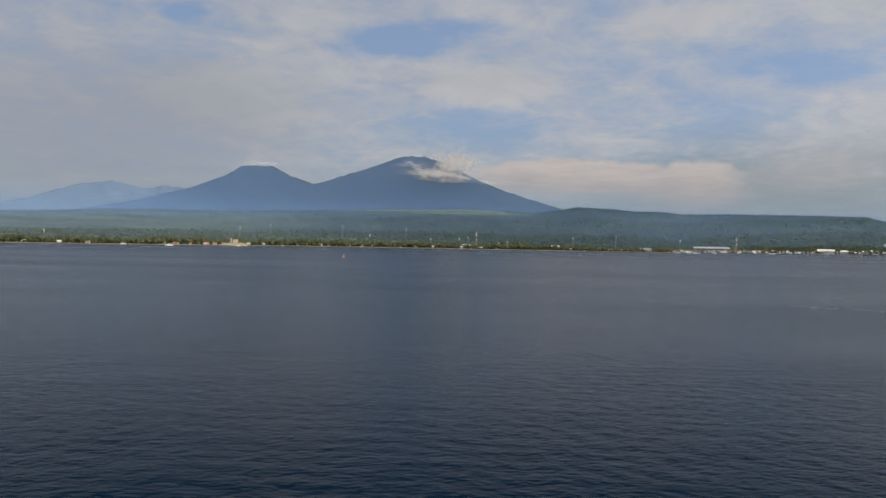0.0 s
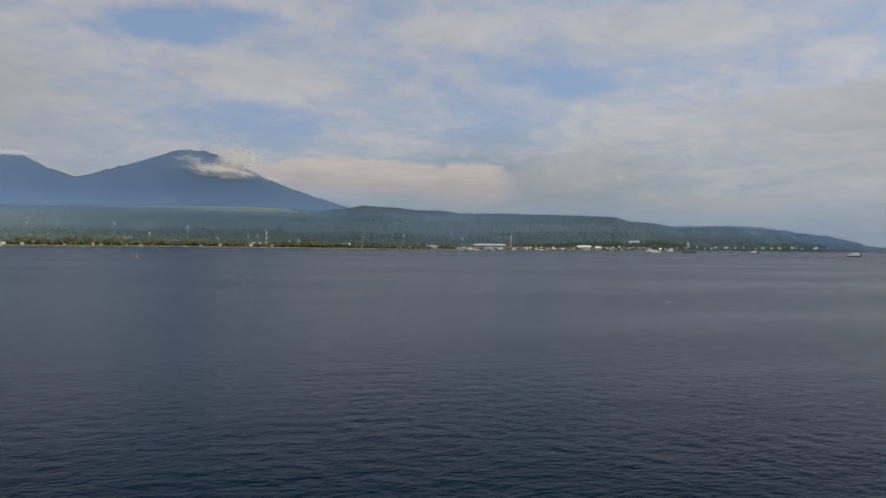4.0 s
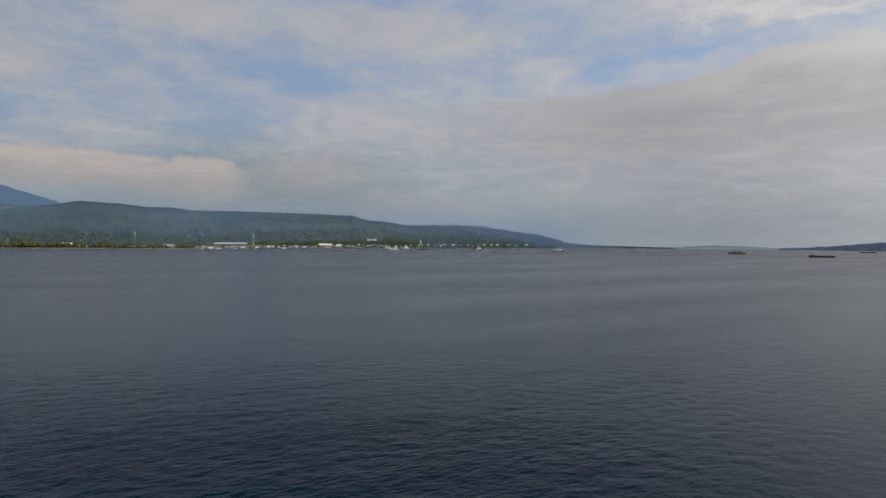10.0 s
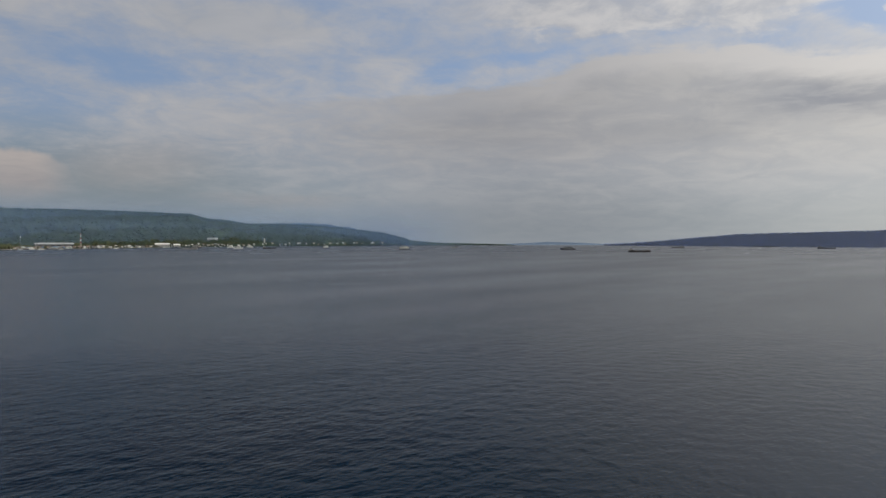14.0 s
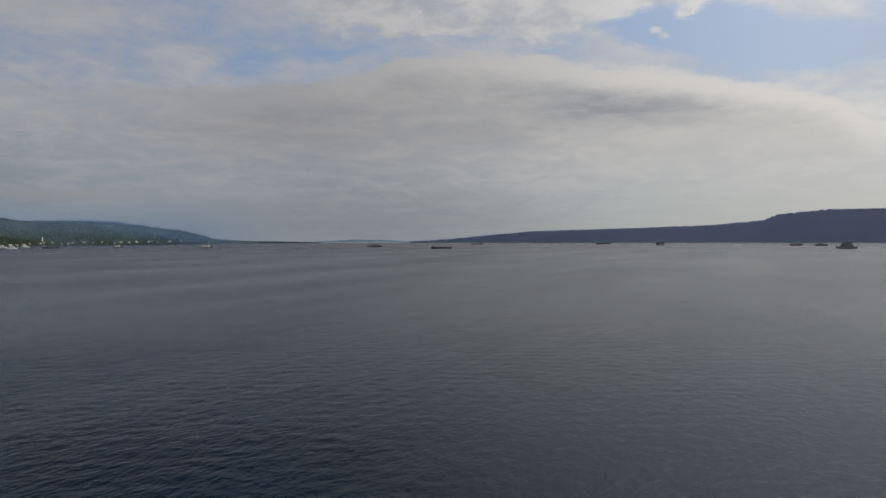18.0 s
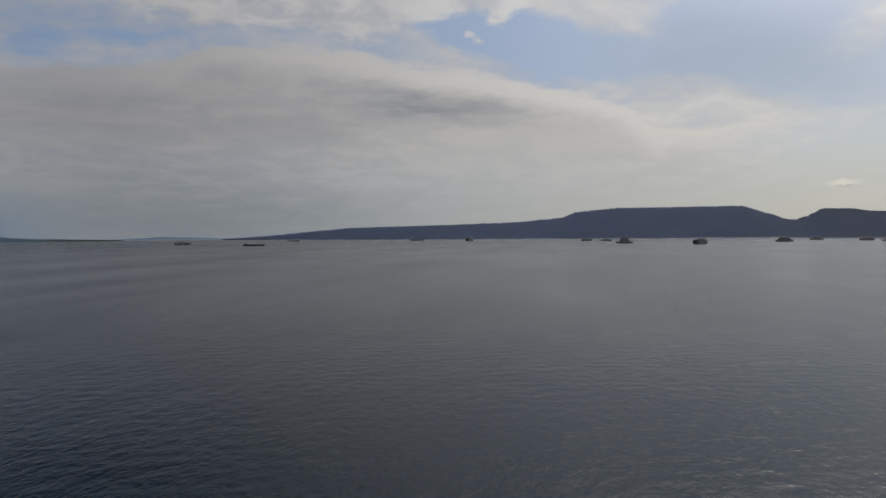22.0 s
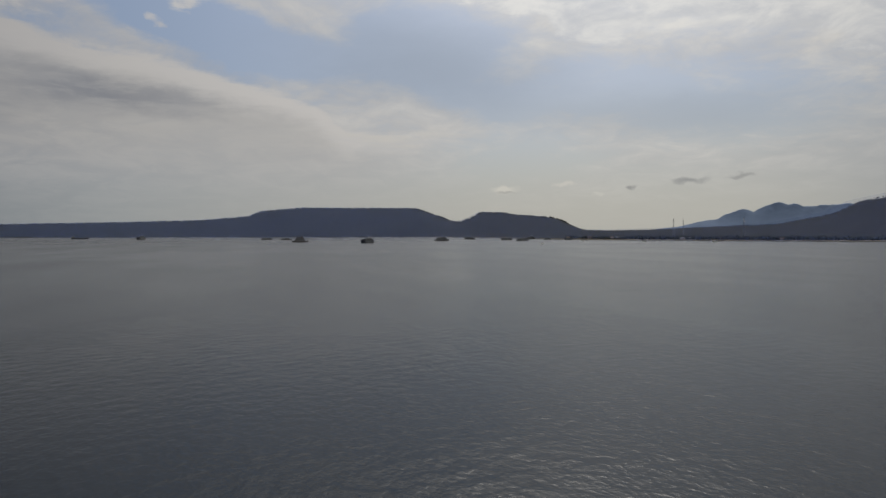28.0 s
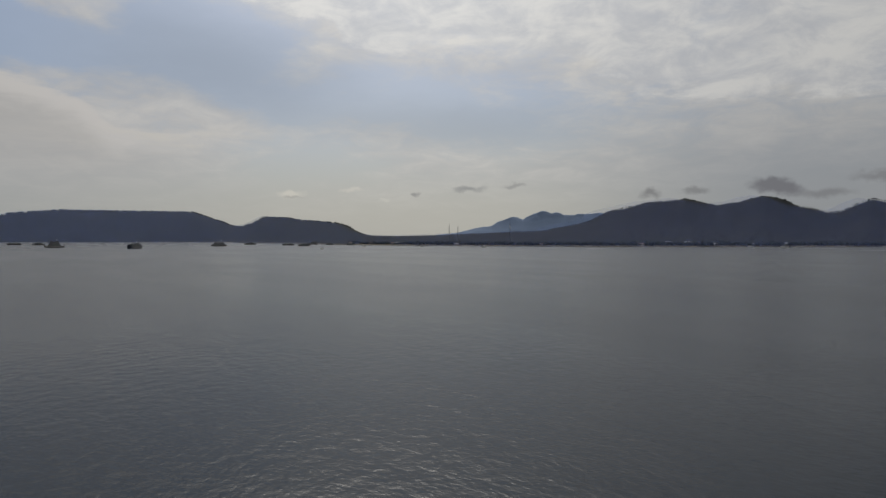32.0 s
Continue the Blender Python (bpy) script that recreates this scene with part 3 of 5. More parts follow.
def value_noise(x, y):
    xi, yi = np.floor(x).astype(int), np.floor(y).astype(int)
    fx, fy = x - xi, y - yi
    fx, fy = fx * fx * (3 - 2 * fx), fy * fy * (3 - 2 * fy)
    a, b = TABLE[xi % 256, yi % 256], TABLE[(xi + 1) % 256, yi % 256]
    c, d = TABLE[xi % 256, (yi + 1) % 256], TABLE[(xi + 1) % 256, (yi + 1) % 256]
    return (a * (1 - fx) + b * fx) * (1 - fy) + (c * (1 - fx) + d * fx) * fy


def rough_noise(x, y, octaves=5):
    out, amp, tot = 0.0, 1.0, 0.0
    for i in range(octaves):
        out = out + amp * value_noise(x * 2 ** i + 17 * i, y * 2 ** i + 31 * i)
        tot, amp = tot + amp, amp * 0.5
    return out / tot - 0.5


# ---- the sea: one sheet to the horizon, with real waves where the camera flies ----
def build_sea():
    def axis(lo, hi, step):
        mid = np.arange(lo, hi, step)
        out = np.cumsum(step * 1.16 ** np.arange(1, 62))
        out = out[out < 6500]
        return np.concatenate([lo - out[::-1], mid, hi + out])
    xs, ys = axis(-250, 190, 0.62), axis(-250, 200, 0.62)
    X, Y = np.meshgrid(xs, ys, indexing="ij")
    Z = np.zeros_like(X)
    rng = np.random.default_rng(3)
    for i in range(26):
        length = 1.5 * 1.036 ** i
        turn = radians(62) + rng.normal(0, 0.6)
        k = 2 * math.pi / length
        lump = 0.5 + rng.random()
        Z += lump * 0.0016 * length ** 0.75 * np.sin(k * (X * math.cos(turn) + Y * math.sin(turn)) + rng.random() * 6.28)
    edge = np.minimum.reduce([X + 250, 190 - X, Y + 250, 200 - Y])
    Z *= smooth_steps(0, 60, edge) * (0.65 + 0.9 * (rough_noise(X / 60, Y / 60, 3) + 0.5))
    ob = grid_object("water", X, Y, Z, "water")
    tagged(ob, "dark slate-blue rippled sea water of a wide strait", "sea", kind="structure")


build_sea()


# ---- the land ----
def knots(az, pairs, wide=15):
    """A soft line through (degrees, value) pairs."""
    a, v = np.array(pairs, float).T
    fine = np.linspace(a[0], a[-1], 1200)
    y = np.interp(fine, a, v)
    w = np.hanning(wide)
    y = np.convolve(np.pad(y, wide // 2, mode="edge"), w / w.sum(), "valid")
    return np.interp(az, fine, y)


WEST, EAST = (0.0, 0.0), (-130.0, -100.0)     # the points from which each coast is laid out
WEST_SHORE = [(-60, 1900), (-32, 1690), (-25, 1665), (-17, 1750), (-6, 1850), (2, 1800), (14, 1815), (18, 1960), (22, 2150), (26, 2400), (30, 2850), (34, 3250), (38, 3900), (46, 4450), (57, 4700)]
WEST_CREST = [(-60, 1.2), (-32, 1.65), (-25, 2.0), (-15, 2.2), (-8, 2.45), (1.8, 2.66), (5, 2.49), (7, 2.36), (9.4, 2.62), (10.7, 2.9), (12, 2.8), (13.4, 2.76), (15, 2.58), (16.9, 2.57), (18.6, 2.37), (22.5, 2.37), (26.8, 2.3), (30.9, 2.16), (32.1, 1.82), (33.7, 1.7), (35.1, 1.44), (37.9, 1.48), (39.7, 1.4), (41.9, 1.22), (45.9, 0.78), (48.4, 0.17), (50.5, 0.0), (57, -0.15)]
EAST_SHORE = [(63.5, 4700), (67, 4500), (71, 4050), (75, 3550), (80.5, 3250), (92, 2950), (102.5, 2700), (107, 2500), (112.5, 2050), (115.5, 1750), (119.5, 1600), (128, 1480), (137, 1430), (145, 1500), (155, 1680), (175, 2100)]
EAST_CREST = [(63.5, -0.13), (67, 0.02), (70.3, 0.33), (73.6, 0.6), (82, 0.79), (87, 0.95), (90.5, 1.27), (91.4, 1.66), (94.5, 1.95), (99.6, 1.93), (103.7, 1.93), (104.4, 1.68), (105.7, 1.25), (106.7, 0.87), (107.2, 0.85), (107.8, 0.99), (108.4, 1.27), (109, 1.6), (110.9, 1.55), (111.7, 1.38), (114.7, 1.17), (115.5, 0.94), (116.6, 0.42), (117.3, 0.18), (119.4, 0.13), (123.1, 0.22), (125.6, 0.36), (131.3, 0.55), (134.9, 1.3), (136.4, 2.08), (139.6, 2.78), (141.3, 2.88), (142.2, 3.03), (143.3, 2.76), (144.5, 2.44), (145.3, 2.6), (146.1, 2.67), (147, 2.99), (147.9, 3.11), (149.2, 2.8), (150, 2.3), (151, 2.12), (152, 1.83), (152.8, 1.93), (153.6, 2.39), (154.6, 2.76), (155.4, 2.54), (157, 2.2), (175, 1.4)]
EAST_FAR = [(60, 4750), (75, 4550), (84, 4300), (92, 3900), (104, 3700), (116, 3500), (128, 3600), (140, 3400), (175, 3600)]


def west_height(az, r):
    shore = knots(az, WEST_SHORE)
    top = np.minimum(np.maximum(shore + 60, knots(az, [(-60, 4450), (14, 4450), (30, 4250), (36, 4350), (42, 4600), (57, 4790)])), 4800)
    crest = HEIGHT + top * np.tan(np.radians(knots(az, WEST_CREST, 7)))
    s = (r - shore) / (top - shore)
    p = knots(az, [(-60, 1.7), (6, 1.6), (18, 1.9), (24, 1.3), (36, 0.8), (57, 0.7)])
    x, y = r * np.sin(np.radians(az)), r * np.cos(np.radians(az))
    rise = np.clip(s, 0, 1) ** p
    steep = knots(az, [(-60, 0.02), (4, 0.06), (14, 0.14), (46, 0.16), (57, 0.0)])
    gully = rough_noise(az * 1.9 + r / 700, r / 420 + 3, 5) * steep * 1.7 * np.sin(np.clip(s, 0, 1) * math.pi)
    z = 1.5 * smooth_steps(-0.01, 0.01, s) + (crest - 1.5) * np.clip(rise + gully, 0, 1.2)
    z = np.where(s > 1, crest - (r - top) * 0.25, z)
    return np.where(s < -0.004, -1.5, z)


def east_height(az, r):
    shore = knots(az, EAST_SHORE)
    top = np.minimum(np.maximum(knots(az, EAST_FAR), shore + 60), 4800)
    crest = HEIGHT + top * np.tan(np.radians(knots(az, EAST_CREST, 7)))
    s = (r - shore) / (top - shore)
    p = knots(az, [(63, 0.8), (90, 1.0), (104, 0.95), (116, 1.2), (122, 1.6), (132, 2.6), (160, 2.4), (175, 2)])
    rise = np.clip(s, 0, 1) ** p
    gully = rough_noise(az * 0.9 + 40, r / 800, 4) * 0.16 * np.sin(np.clip(s, 0, 1) * math.pi)
    z = 1.5 * smooth_steps(-0.01, 0.01, s) + (crest - 1.5) * np.clip(rise + gully, 0, 1.2)
    z = np.where(s > 1, crest - (r - top) * 0.25, z)
    return np.where(s < -0.004, -1.5, z)


def land_sheet(name, centre, shore, height, a0, a1, na, mat):
    az = np.linspace(a0, a1, na)
    s = np.concatenate([[-0.02, -0.006, -0.002, 0.004, 0.012], np.linspace(0.02, 1.0, 60), [1.03, 1.08]])
    A, S = np.meshgrid(az, s, indexing="ij")
    near = knots(A, shore)
    R = np.minimum(near + S * (4800 - near), 4850)
    Z = height(A, R)
    return grid_object(name, centre[0] + R * np.sin(np.radians(A)), centre[1] + R * np.cos(np.radians(A)), Z, mat)


tagged(land_sheet("ground_west", WEST, WEST_SHORE, west_height, -58, 56.8, 700, "west_land"), "wooded coastal plain rising to a long forested ridge", "land", kind="structure")
tagged(land_sheet("ground_east", EAST, EAST_SHORE, east_height, 63.6, 172, 700, "backlit_forest"), "backlit wooded shore with flat-topped hills and mountains, coloured near-black", "land", kind="structure")


def mountain(name, crest, a0, a1, centre, r0, r1, mat, label, rugged=0.03):
    """A far range: front flank with gullies, a crest line in degrees of height, and a back slope."""
    az = np.linspace(a0, a1, 260)
    s = np.concatenate([np.linspace(0, 1, 40), [1.06, 1.2]])
    A, S = np.meshgrid(az, s, indexing="ij")
    soft = knots(A, crest, 301)
    top = HEIGHT + r1 * np.tan(np.radians(soft + (knots(A, crest) - soft) * np.clip(S, 0, 1) ** 2))
    rise = 0.2 + 0.8 * np.clip(S, 0, 1) ** 1.15
    gully = rough_noise(A * 0.7 + 90 + S, S * 3.5, 5) * rugged * 0.5 * np.sin(np.clip(S, 0, 1) * math.pi)
    crag = rough_noise(A * 2.2 + 5, S * 5.0 + 2, 4) * rugged * 2.4 * smooth_steps(0.5, 1, S)
    Z = top * np.clip(rise + gully + crag, 0, 1.3)
    Z = np.where(S > 1, Z * (1 - (S - 1) * 2.5), Z)
    R = r0 + (r1 - r0) * S
    ob = grid_object(name, centre[0] + R * np.sin(np.radians(A)), centre[1] + R * np.cos(np.radians(A)), Z, mat)
    return tagged(ob, label, "mountain", kind="structure")


MID_WEST, MID_EAST = (-24.0, -18.0), (-165.0, -120.0)
VOLCANOES = [(-36, 0.6), (-27, 1.9), (-23.3, 2.67), (-19.4, 3.75), (-16.5, 4.95), (-15.6, 5.65), (-13.3, 5.68), (-12.0, 5.0), (-10.1, 4.36), (-6.7, 5.46), (-4.4, 6.3), (-3.1, 6.78), (-1.2, 6.8), (0.6, 6.1), (3.8, 4.66), (6.1, 3.85), (9.7, 2.75), (14, 1.6), (18, 0.8)]
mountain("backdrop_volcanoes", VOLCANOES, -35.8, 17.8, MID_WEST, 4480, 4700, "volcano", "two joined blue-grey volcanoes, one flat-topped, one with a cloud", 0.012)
# the far slopes from here on carry distance haze in their own colour
mountain("backdrop_far_volcano", [(-45, 0.8), (-32, 2.02), (-30, 2.58), (-26.9, 3.74), (-24.7, 4.06), (-22.5, 3.56), (-21.2, 3.86), (-19.4, 3.75), (-15, 2.8)], -44.8, -15.2, MID_WEST, 4640, 4800, "far_haze_blue", "pale hazy volcano far behind the others")
mountain("backdrop_far_hill", [(35, 0.5), (36.7, 1.46), (39.7, 1.58), (41.8, 1.46), (43.7, 1.2), (45, 0.6)], 35.1, 44.9, MID_WEST, 4750, 4790, "far_haze_blue", "faint pale hill behind the ridge")
mountain("backdrop_far_shore", [(56, -0.1), (58, -0.02), (59.4, 0.06), (60.6, 0.03), (62, 0.0), (64, -0.1)], 56.1, 63.9, MID_WEST, 4770, 4800, "far_haze_blue", "faint low shore on the far horizon", 0.0)
mountain("backdrop_far_range", [(119, 0.1), (122, 0.2), (123.9, 0.41), (125.4, 0.77), (126.6, 0.96), (127, 1.23), (128.2, 1.64), (128.6, 1.68), (129.1, 1.54), (130, 1.99), (130.6, 2.13), (131.8, 1.99), (132.4, 1.8), (133.3, 1.89), (134.4, 1.93), (135.1, 2.01), (137, 1.7), (140, 1.4)], 119.1, 139.8, MID_EAST, 4500, 4720, "far_range", "jagged mountain range, coloured haze-blue, behind the dark slopes", 0.045)


# ---- tinted sheets imitating haze between shore and ridges: they end at the crest lines ----
def haze_sheet(name, centre, a0, a1, path, crest, over, mat, label):
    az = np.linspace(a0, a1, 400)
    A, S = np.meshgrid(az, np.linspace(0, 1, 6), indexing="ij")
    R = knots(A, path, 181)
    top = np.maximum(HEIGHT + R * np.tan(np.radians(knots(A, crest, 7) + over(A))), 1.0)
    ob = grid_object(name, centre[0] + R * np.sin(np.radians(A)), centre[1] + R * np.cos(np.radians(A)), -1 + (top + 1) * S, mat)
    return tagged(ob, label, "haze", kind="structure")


# three see-through sheets added inland, to imitate haze step by step
for name, f, mat, label in (("backdrop_haze_shore", 0.12, "haze_coast", "thin tinted sheet standing in for haze over the shore woods"), ("backdrop_haze_plain", 0.42, "haze_plain", "thin tinted sheet standing in for haze over the coastal plain"), ("backdrop_haze_upland", 0.78, "haze_upland", "thin blue sheet standing in for haze before the upland")):
    haze_sheet(name, WEST, -57, 57, [(a, r + f * (4500 - r)) for a, r in WEST_SHORE], [(-60, 4.2), (60, 4.2)], lambda a: 0 * a, mat, label)
haze_sheet("backdrop_haze_volcanoes", MID_WEST, -35.7, 17.7, [(-60, 4474), (60, 4474)], VOLCANOES, lambda a: -0.02 + 0 * a, "haze_volcano", "blue sheet standing in for distance haze before the volcanoes")
# two sheets added off the eastern shore to imitate its haze
haze_sheet("backdrop_haze_east", EAST, 63.6, 171, [(a, r - (12 if a > 107 else 60)) for a, r in EAST_SHORE], EAST_CREST, lambda a: 0.08 + 0 * a, "haze_east", "thin tinted sheet standing in for haze over the eastern shore")
haze_sheet("backdrop_haze_hills", EAST, 63.6, 117.5, [(a, r - (8 if a > 107 else 50)) for a, r in EAST_SHORE], EAST_CREST, lambda a: 0.08 + 0 * a, "haze_hills", "thin blue sheet standing in for haze before the flat-topped hills")


# ---- woods ----
PHI = (1 + 5 ** 0.5) / 2
ICO = np.array([(-1, PHI, 0), (1, PHI, 0), (-1, -PHI, 0), (1, -PHI, 0), (0, -1, PHI), (0, 1, PHI), (0, -1, -PHI), (0, 1, -PHI), (PHI, 0, -1), (PHI, 0, 1), (-PHI, 0, -1), (-PHI, 0, 1)]) / 1.902
ICO_FACES = np.array([(0, 11, 5), (0, 5, 1), (0, 1, 7), (0, 7, 10), (0, 10, 11), (1, 5, 9), (5, 11, 4), (11, 10, 2), (10, 7, 6), (7, 1, 8), (3, 9, 4), (3, 4, 2), (3, 2, 6), (3, 6, 8), (3, 8, 9), (4, 9, 5), (2, 4, 11), (6, 2, 10), (8, 6, 7), (9, 8, 1)])


def woods(name, centre, height, az, r, size, lift, mat, label, tall=0.9, sink=0.0):
    """Many ragged leaf clumps standing on the land, as one object."""
    n = len(az)
    rng = np.random.default_rng(n)
    x, y = centre[0] + r * np.sin(np.radians(az)), centre[1] + r * np.cos(np.radians(az))
    z = np.maximum(height(az, r), 0.0) + size * lift - sink
    turn = rng.random(n) * 6.28
    base = ICO[None] * (1 + rng.uniform(-0.38, 0.38, (n, 12, 1)))
    c, s = np.cos(turn)[:, None], np.sin(turn)[:, None]
    px = (base[..., 0] * c - base[..., 1] * s) * size[:, None]
    py = (base[..., 0] * s + base[..., 1] * c) * size[:, None]
    pz = base[..., 2] * size[:, None] * (tall * rng.uniform(0.7, 1.25, n))[:, None]
    co = np.stack([px + x[:, None], py + y[:, None], pz + z[:, None]], -1).reshape(-1, 3)
    tri = (ICO_FACES[None] + 12 * np.arange(n)[:, None, None]).reshape(-1, 3)
    me = bpy.data.meshes.new(name)
    me.vertices.add(len(co))
    me.vertices.foreach_set("co", co.astype(np.float32).ravel())
    me.loops.add(tri.size)
    me.loops.foreach_set("vertex_index", tri.astype(np.int32).ravel())
    me.polygons.add(len(tri))
    me.polygons.foreach_set("loop_start", np.arange(0, tri.size, 3, dtype=np.int32))
    me.update(calc_edges=True)
    me.materials.append(M[mat])
    return tagged(new(name, me), label, "woodland", kind="stuff")


def west_top(az):
    shore = knots(az, WEST_SHORE)
    return np.minimum(np.maximum(shore + 60, knots(az, [(-60, 4450), (14, 4450), (30, 4250), (36, 4350), (42, 4600), (57, 4790)])), 4800)


def east_top(az):
    return np.minimum(np.maximum(knots(az, EAST_FAR), knots(az, EAST_SHORE) + 60), 4800)


G = np.random.default_rng(11)
a = np.concatenate([G.uniform(-45, 18, 8000), 18 + 18 * G.random(1700) ** 1.3])
wide = np.where(a > 18, 0.6, np.interp(a, [2, 14], [0.85, 0.8])) * (0.75 + 0.9 * (rough_noise(a * 0.8 + 50, a * 0, 4) + 0.25))
woods("shore_trees", WEST, west_height, a, knots(a, WEST_SHORE) + 22 + np.where(a > 18, 8, 0) + 230 * G.random(9700) ** 1.3, wide * G.uniform(2.4, 5.4, 9700), np.where(a > 12, 0.9, G.uniform(0.5, 2.3, 9700)), "leaf", "dense belt of palms and broad trees along the shore", 1.15)
a = G.uniform(-46, 14, 4200)
s = G.random(4200) ** 1.2
woods("plain_trees", WEST, west_height, a, knots(a, WEST_SHORE) + 330 + 900 * s, G.uniform(2.2, 4.6, 4200), 0.2, "leaf_plain", "scattered groves over the rising plain", 0.8)
a = np.concatenate([G.uniform(5, 48, 1500), 9 + 10 * G.random(160)])
woods("ridge_crest_trees", WEST, west_height, a, west_top(a) - 6 + 10 * G.random(len(a)), G.uniform(3, 7.5, len(a)) * np.where(a < 19, 0.8, 1.0), 0.1, "leaf_ridge", "uneven line of treetops along the ridge crest", 1.0)
a = G.uniform(2, 48, 11000)
s = 0.1 + 0.9 * G.random(11000)
sh = knots(a, WEST_SHORE)
keep = (rough_noise(a * 1.3, s * 9, 4) > -0.12) & (G.random(11000) < smooth_steps(1, 12, a))
a, s, sh = a[keep], s[keep], sh[keep]
woods("slope_trees", WEST, west_height, a, sh + s * (west_top(a) - sh), G.uniform(3.5, 9.0, len(a)), -0.1, "leaf_ridge", "forest canopy over the gullied ridge slopes", 0.62)
a = np.concatenate([G.uniform(66, 116, 1100), G.uniform(128, 165, 500)])
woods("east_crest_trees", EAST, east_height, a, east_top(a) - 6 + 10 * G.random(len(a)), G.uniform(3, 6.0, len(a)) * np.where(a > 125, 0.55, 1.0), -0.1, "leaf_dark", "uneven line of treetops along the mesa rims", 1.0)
a = 116 + 52 * G.random(5000) ** 0.85
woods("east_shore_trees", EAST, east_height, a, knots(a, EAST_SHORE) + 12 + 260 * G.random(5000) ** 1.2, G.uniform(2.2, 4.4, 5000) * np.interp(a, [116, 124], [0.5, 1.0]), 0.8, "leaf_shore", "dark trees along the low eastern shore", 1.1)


# ---- the shore line: a narrow beach and stone bank ----
def beach(name, centre, shore, a0, a1, label):
    az = np.linspace(a0, a1, 300)
    A, S = np.meshgrid(az, np.array([-14.0, -4.0, 3.0, 9.0, 16.0]), indexing="ij")
    R = knots(A, shore) + S + 3 * rough_noise(A * 2.0, S * 0, 3)
    Z = np.interp(S, [-14, -4, 3, 9, 16], [-1.2, -0.1, 1.0, 2.3, 2.0]) + 0.5 * rough_noise(A * 6, S * 0.3, 3)
    ob = grid_object(name, centre[0] + R * np.sin(np.radians(A)), centre[1] + R * np.cos(np.radians(A)), Z, "sand")
    return tagged(ob, label, "beach", kind="structure")


beach("ground_beach_west", WEST, WEST_SHORE, -50, 34, "narrow grey-brown beach and stone bank")
beach("ground_beach_east", EAST, EAST_SHORE, 100, 168, "narrow dark beach along the eastern shore")


# ---- clouds that hang on the volcanoes ----
def cloud_material(name, size, color):
    mat = bpy.data.materials.new(name)
    mat.use_nodes = True
    nt = mat.node_tree
    N, L = nt.nodes, nt.links
    N.clear()
    tex = N.new("ShaderNodeTexCoord").outputs["Object"]
    ns = N.new("ShaderNodeTexNoise")
    ns.inputs["Scale"].default_value, ns.inputs["Detail"].default_value, ns.inputs["Roughness"].default_value = 2.4, 4.5, 0.55
    L.new(tex, ns.inputs["Vector"])
    ln = N.new("ShaderNodeVectorMath")
    ln.operation = "LENGTH"
    L.new(tex, ln.inputs[0])
    sub = N.new("ShaderNodeMath")
    sub.operation = "MULTIPLY_ADD"
    L.new(ns.outputs["Fac"], sub.inputs[0])
    sub.inputs[1].default_value = -1.5
    L.new(ln.outputs["Value"], sub.inputs[2])
    fade = N.new("ShaderNodeMapRange")
    fade.interpolation_type = "SMOOTHSTEP"
    L.new(sub.outputs[0], fade.inputs[0])
    for i, v in enumerate((-0.6, 0.14, size, 0.0)):
        fade.inputs[i + 1].default_value = v
    front, back, both = N.new("ShaderNodeBsdfDiffuse"), N.new("ShaderNodeBsdfTranslucent"), N.new("ShaderNodeMixShader")
    for n in (front, back):
        n.inputs["Color"].default_value = (*color, 1)
    both.inputs[0].default_value = 0.4
    L.new(front.outputs[0], both.inputs[1])
    L.new(back.outputs[0], both.inputs[2])
    # added glow lifts the vapour above what sun and sky give it
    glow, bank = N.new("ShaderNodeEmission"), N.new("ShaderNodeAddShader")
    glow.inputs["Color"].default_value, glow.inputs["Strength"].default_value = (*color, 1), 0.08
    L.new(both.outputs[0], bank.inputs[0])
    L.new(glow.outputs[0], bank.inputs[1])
    veil = N.new("ShaderNodeMixShader")
    L.new(fade.outputs[0], veil.inputs[0])
    L.new(N.new("ShaderNodeBsdfTransparent").outputs[0], veil.inputs[1])
    L.new(bank.outputs[0], veil.inputs[2])
    out = N.new("ShaderNodeOutputMaterial")
    L.new(veil.outputs[0], out.inputs["Surface"])
    return mat


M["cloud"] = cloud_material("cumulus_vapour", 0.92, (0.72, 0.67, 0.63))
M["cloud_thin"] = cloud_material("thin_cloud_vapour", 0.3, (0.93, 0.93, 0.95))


def cloud(centre, az, el, wide, tall, dist, mat, label, turn=0.0, sheets=1):
    """Bulging banks of vapour one behind the other; wide and tall in metres."""
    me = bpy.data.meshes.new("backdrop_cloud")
    bm = bmesh.new()
    for i in range(sheets):
        rows = []
        for a in range(25):
            row = []
            for b in range(17):
                u, w = a / 12 - 1, b / 8 - 1
                bulge = max(0.0, 1 - u * u) * max(0.0, 1 - w * w)
                lump = noise.fractal(Vector((u * 2.2, w * 2.2, i * 3.7 + az)), 1.0, 2.0, 3)
                row.append(bm.verts.new((u, 0.8 * i - 0.3 * bulge - 0.1 * lump, w)))
            rows.append(row)
        for a in range(24):
            for b in range(16):
                bm.faces.new((rows[a][b], rows[a + 1][b], rows[a + 1][b + 1], rows[a][b + 1]))
    bm.to_mesh(me)
    bm.free()
    me.shade_smooth()
    me.materials.append(M[mat])
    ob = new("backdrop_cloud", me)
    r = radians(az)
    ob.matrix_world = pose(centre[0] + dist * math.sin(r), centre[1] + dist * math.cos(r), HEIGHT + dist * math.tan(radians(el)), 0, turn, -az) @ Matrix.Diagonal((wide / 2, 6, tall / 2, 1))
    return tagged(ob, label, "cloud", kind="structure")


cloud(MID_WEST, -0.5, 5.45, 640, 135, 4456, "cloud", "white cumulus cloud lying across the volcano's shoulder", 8)
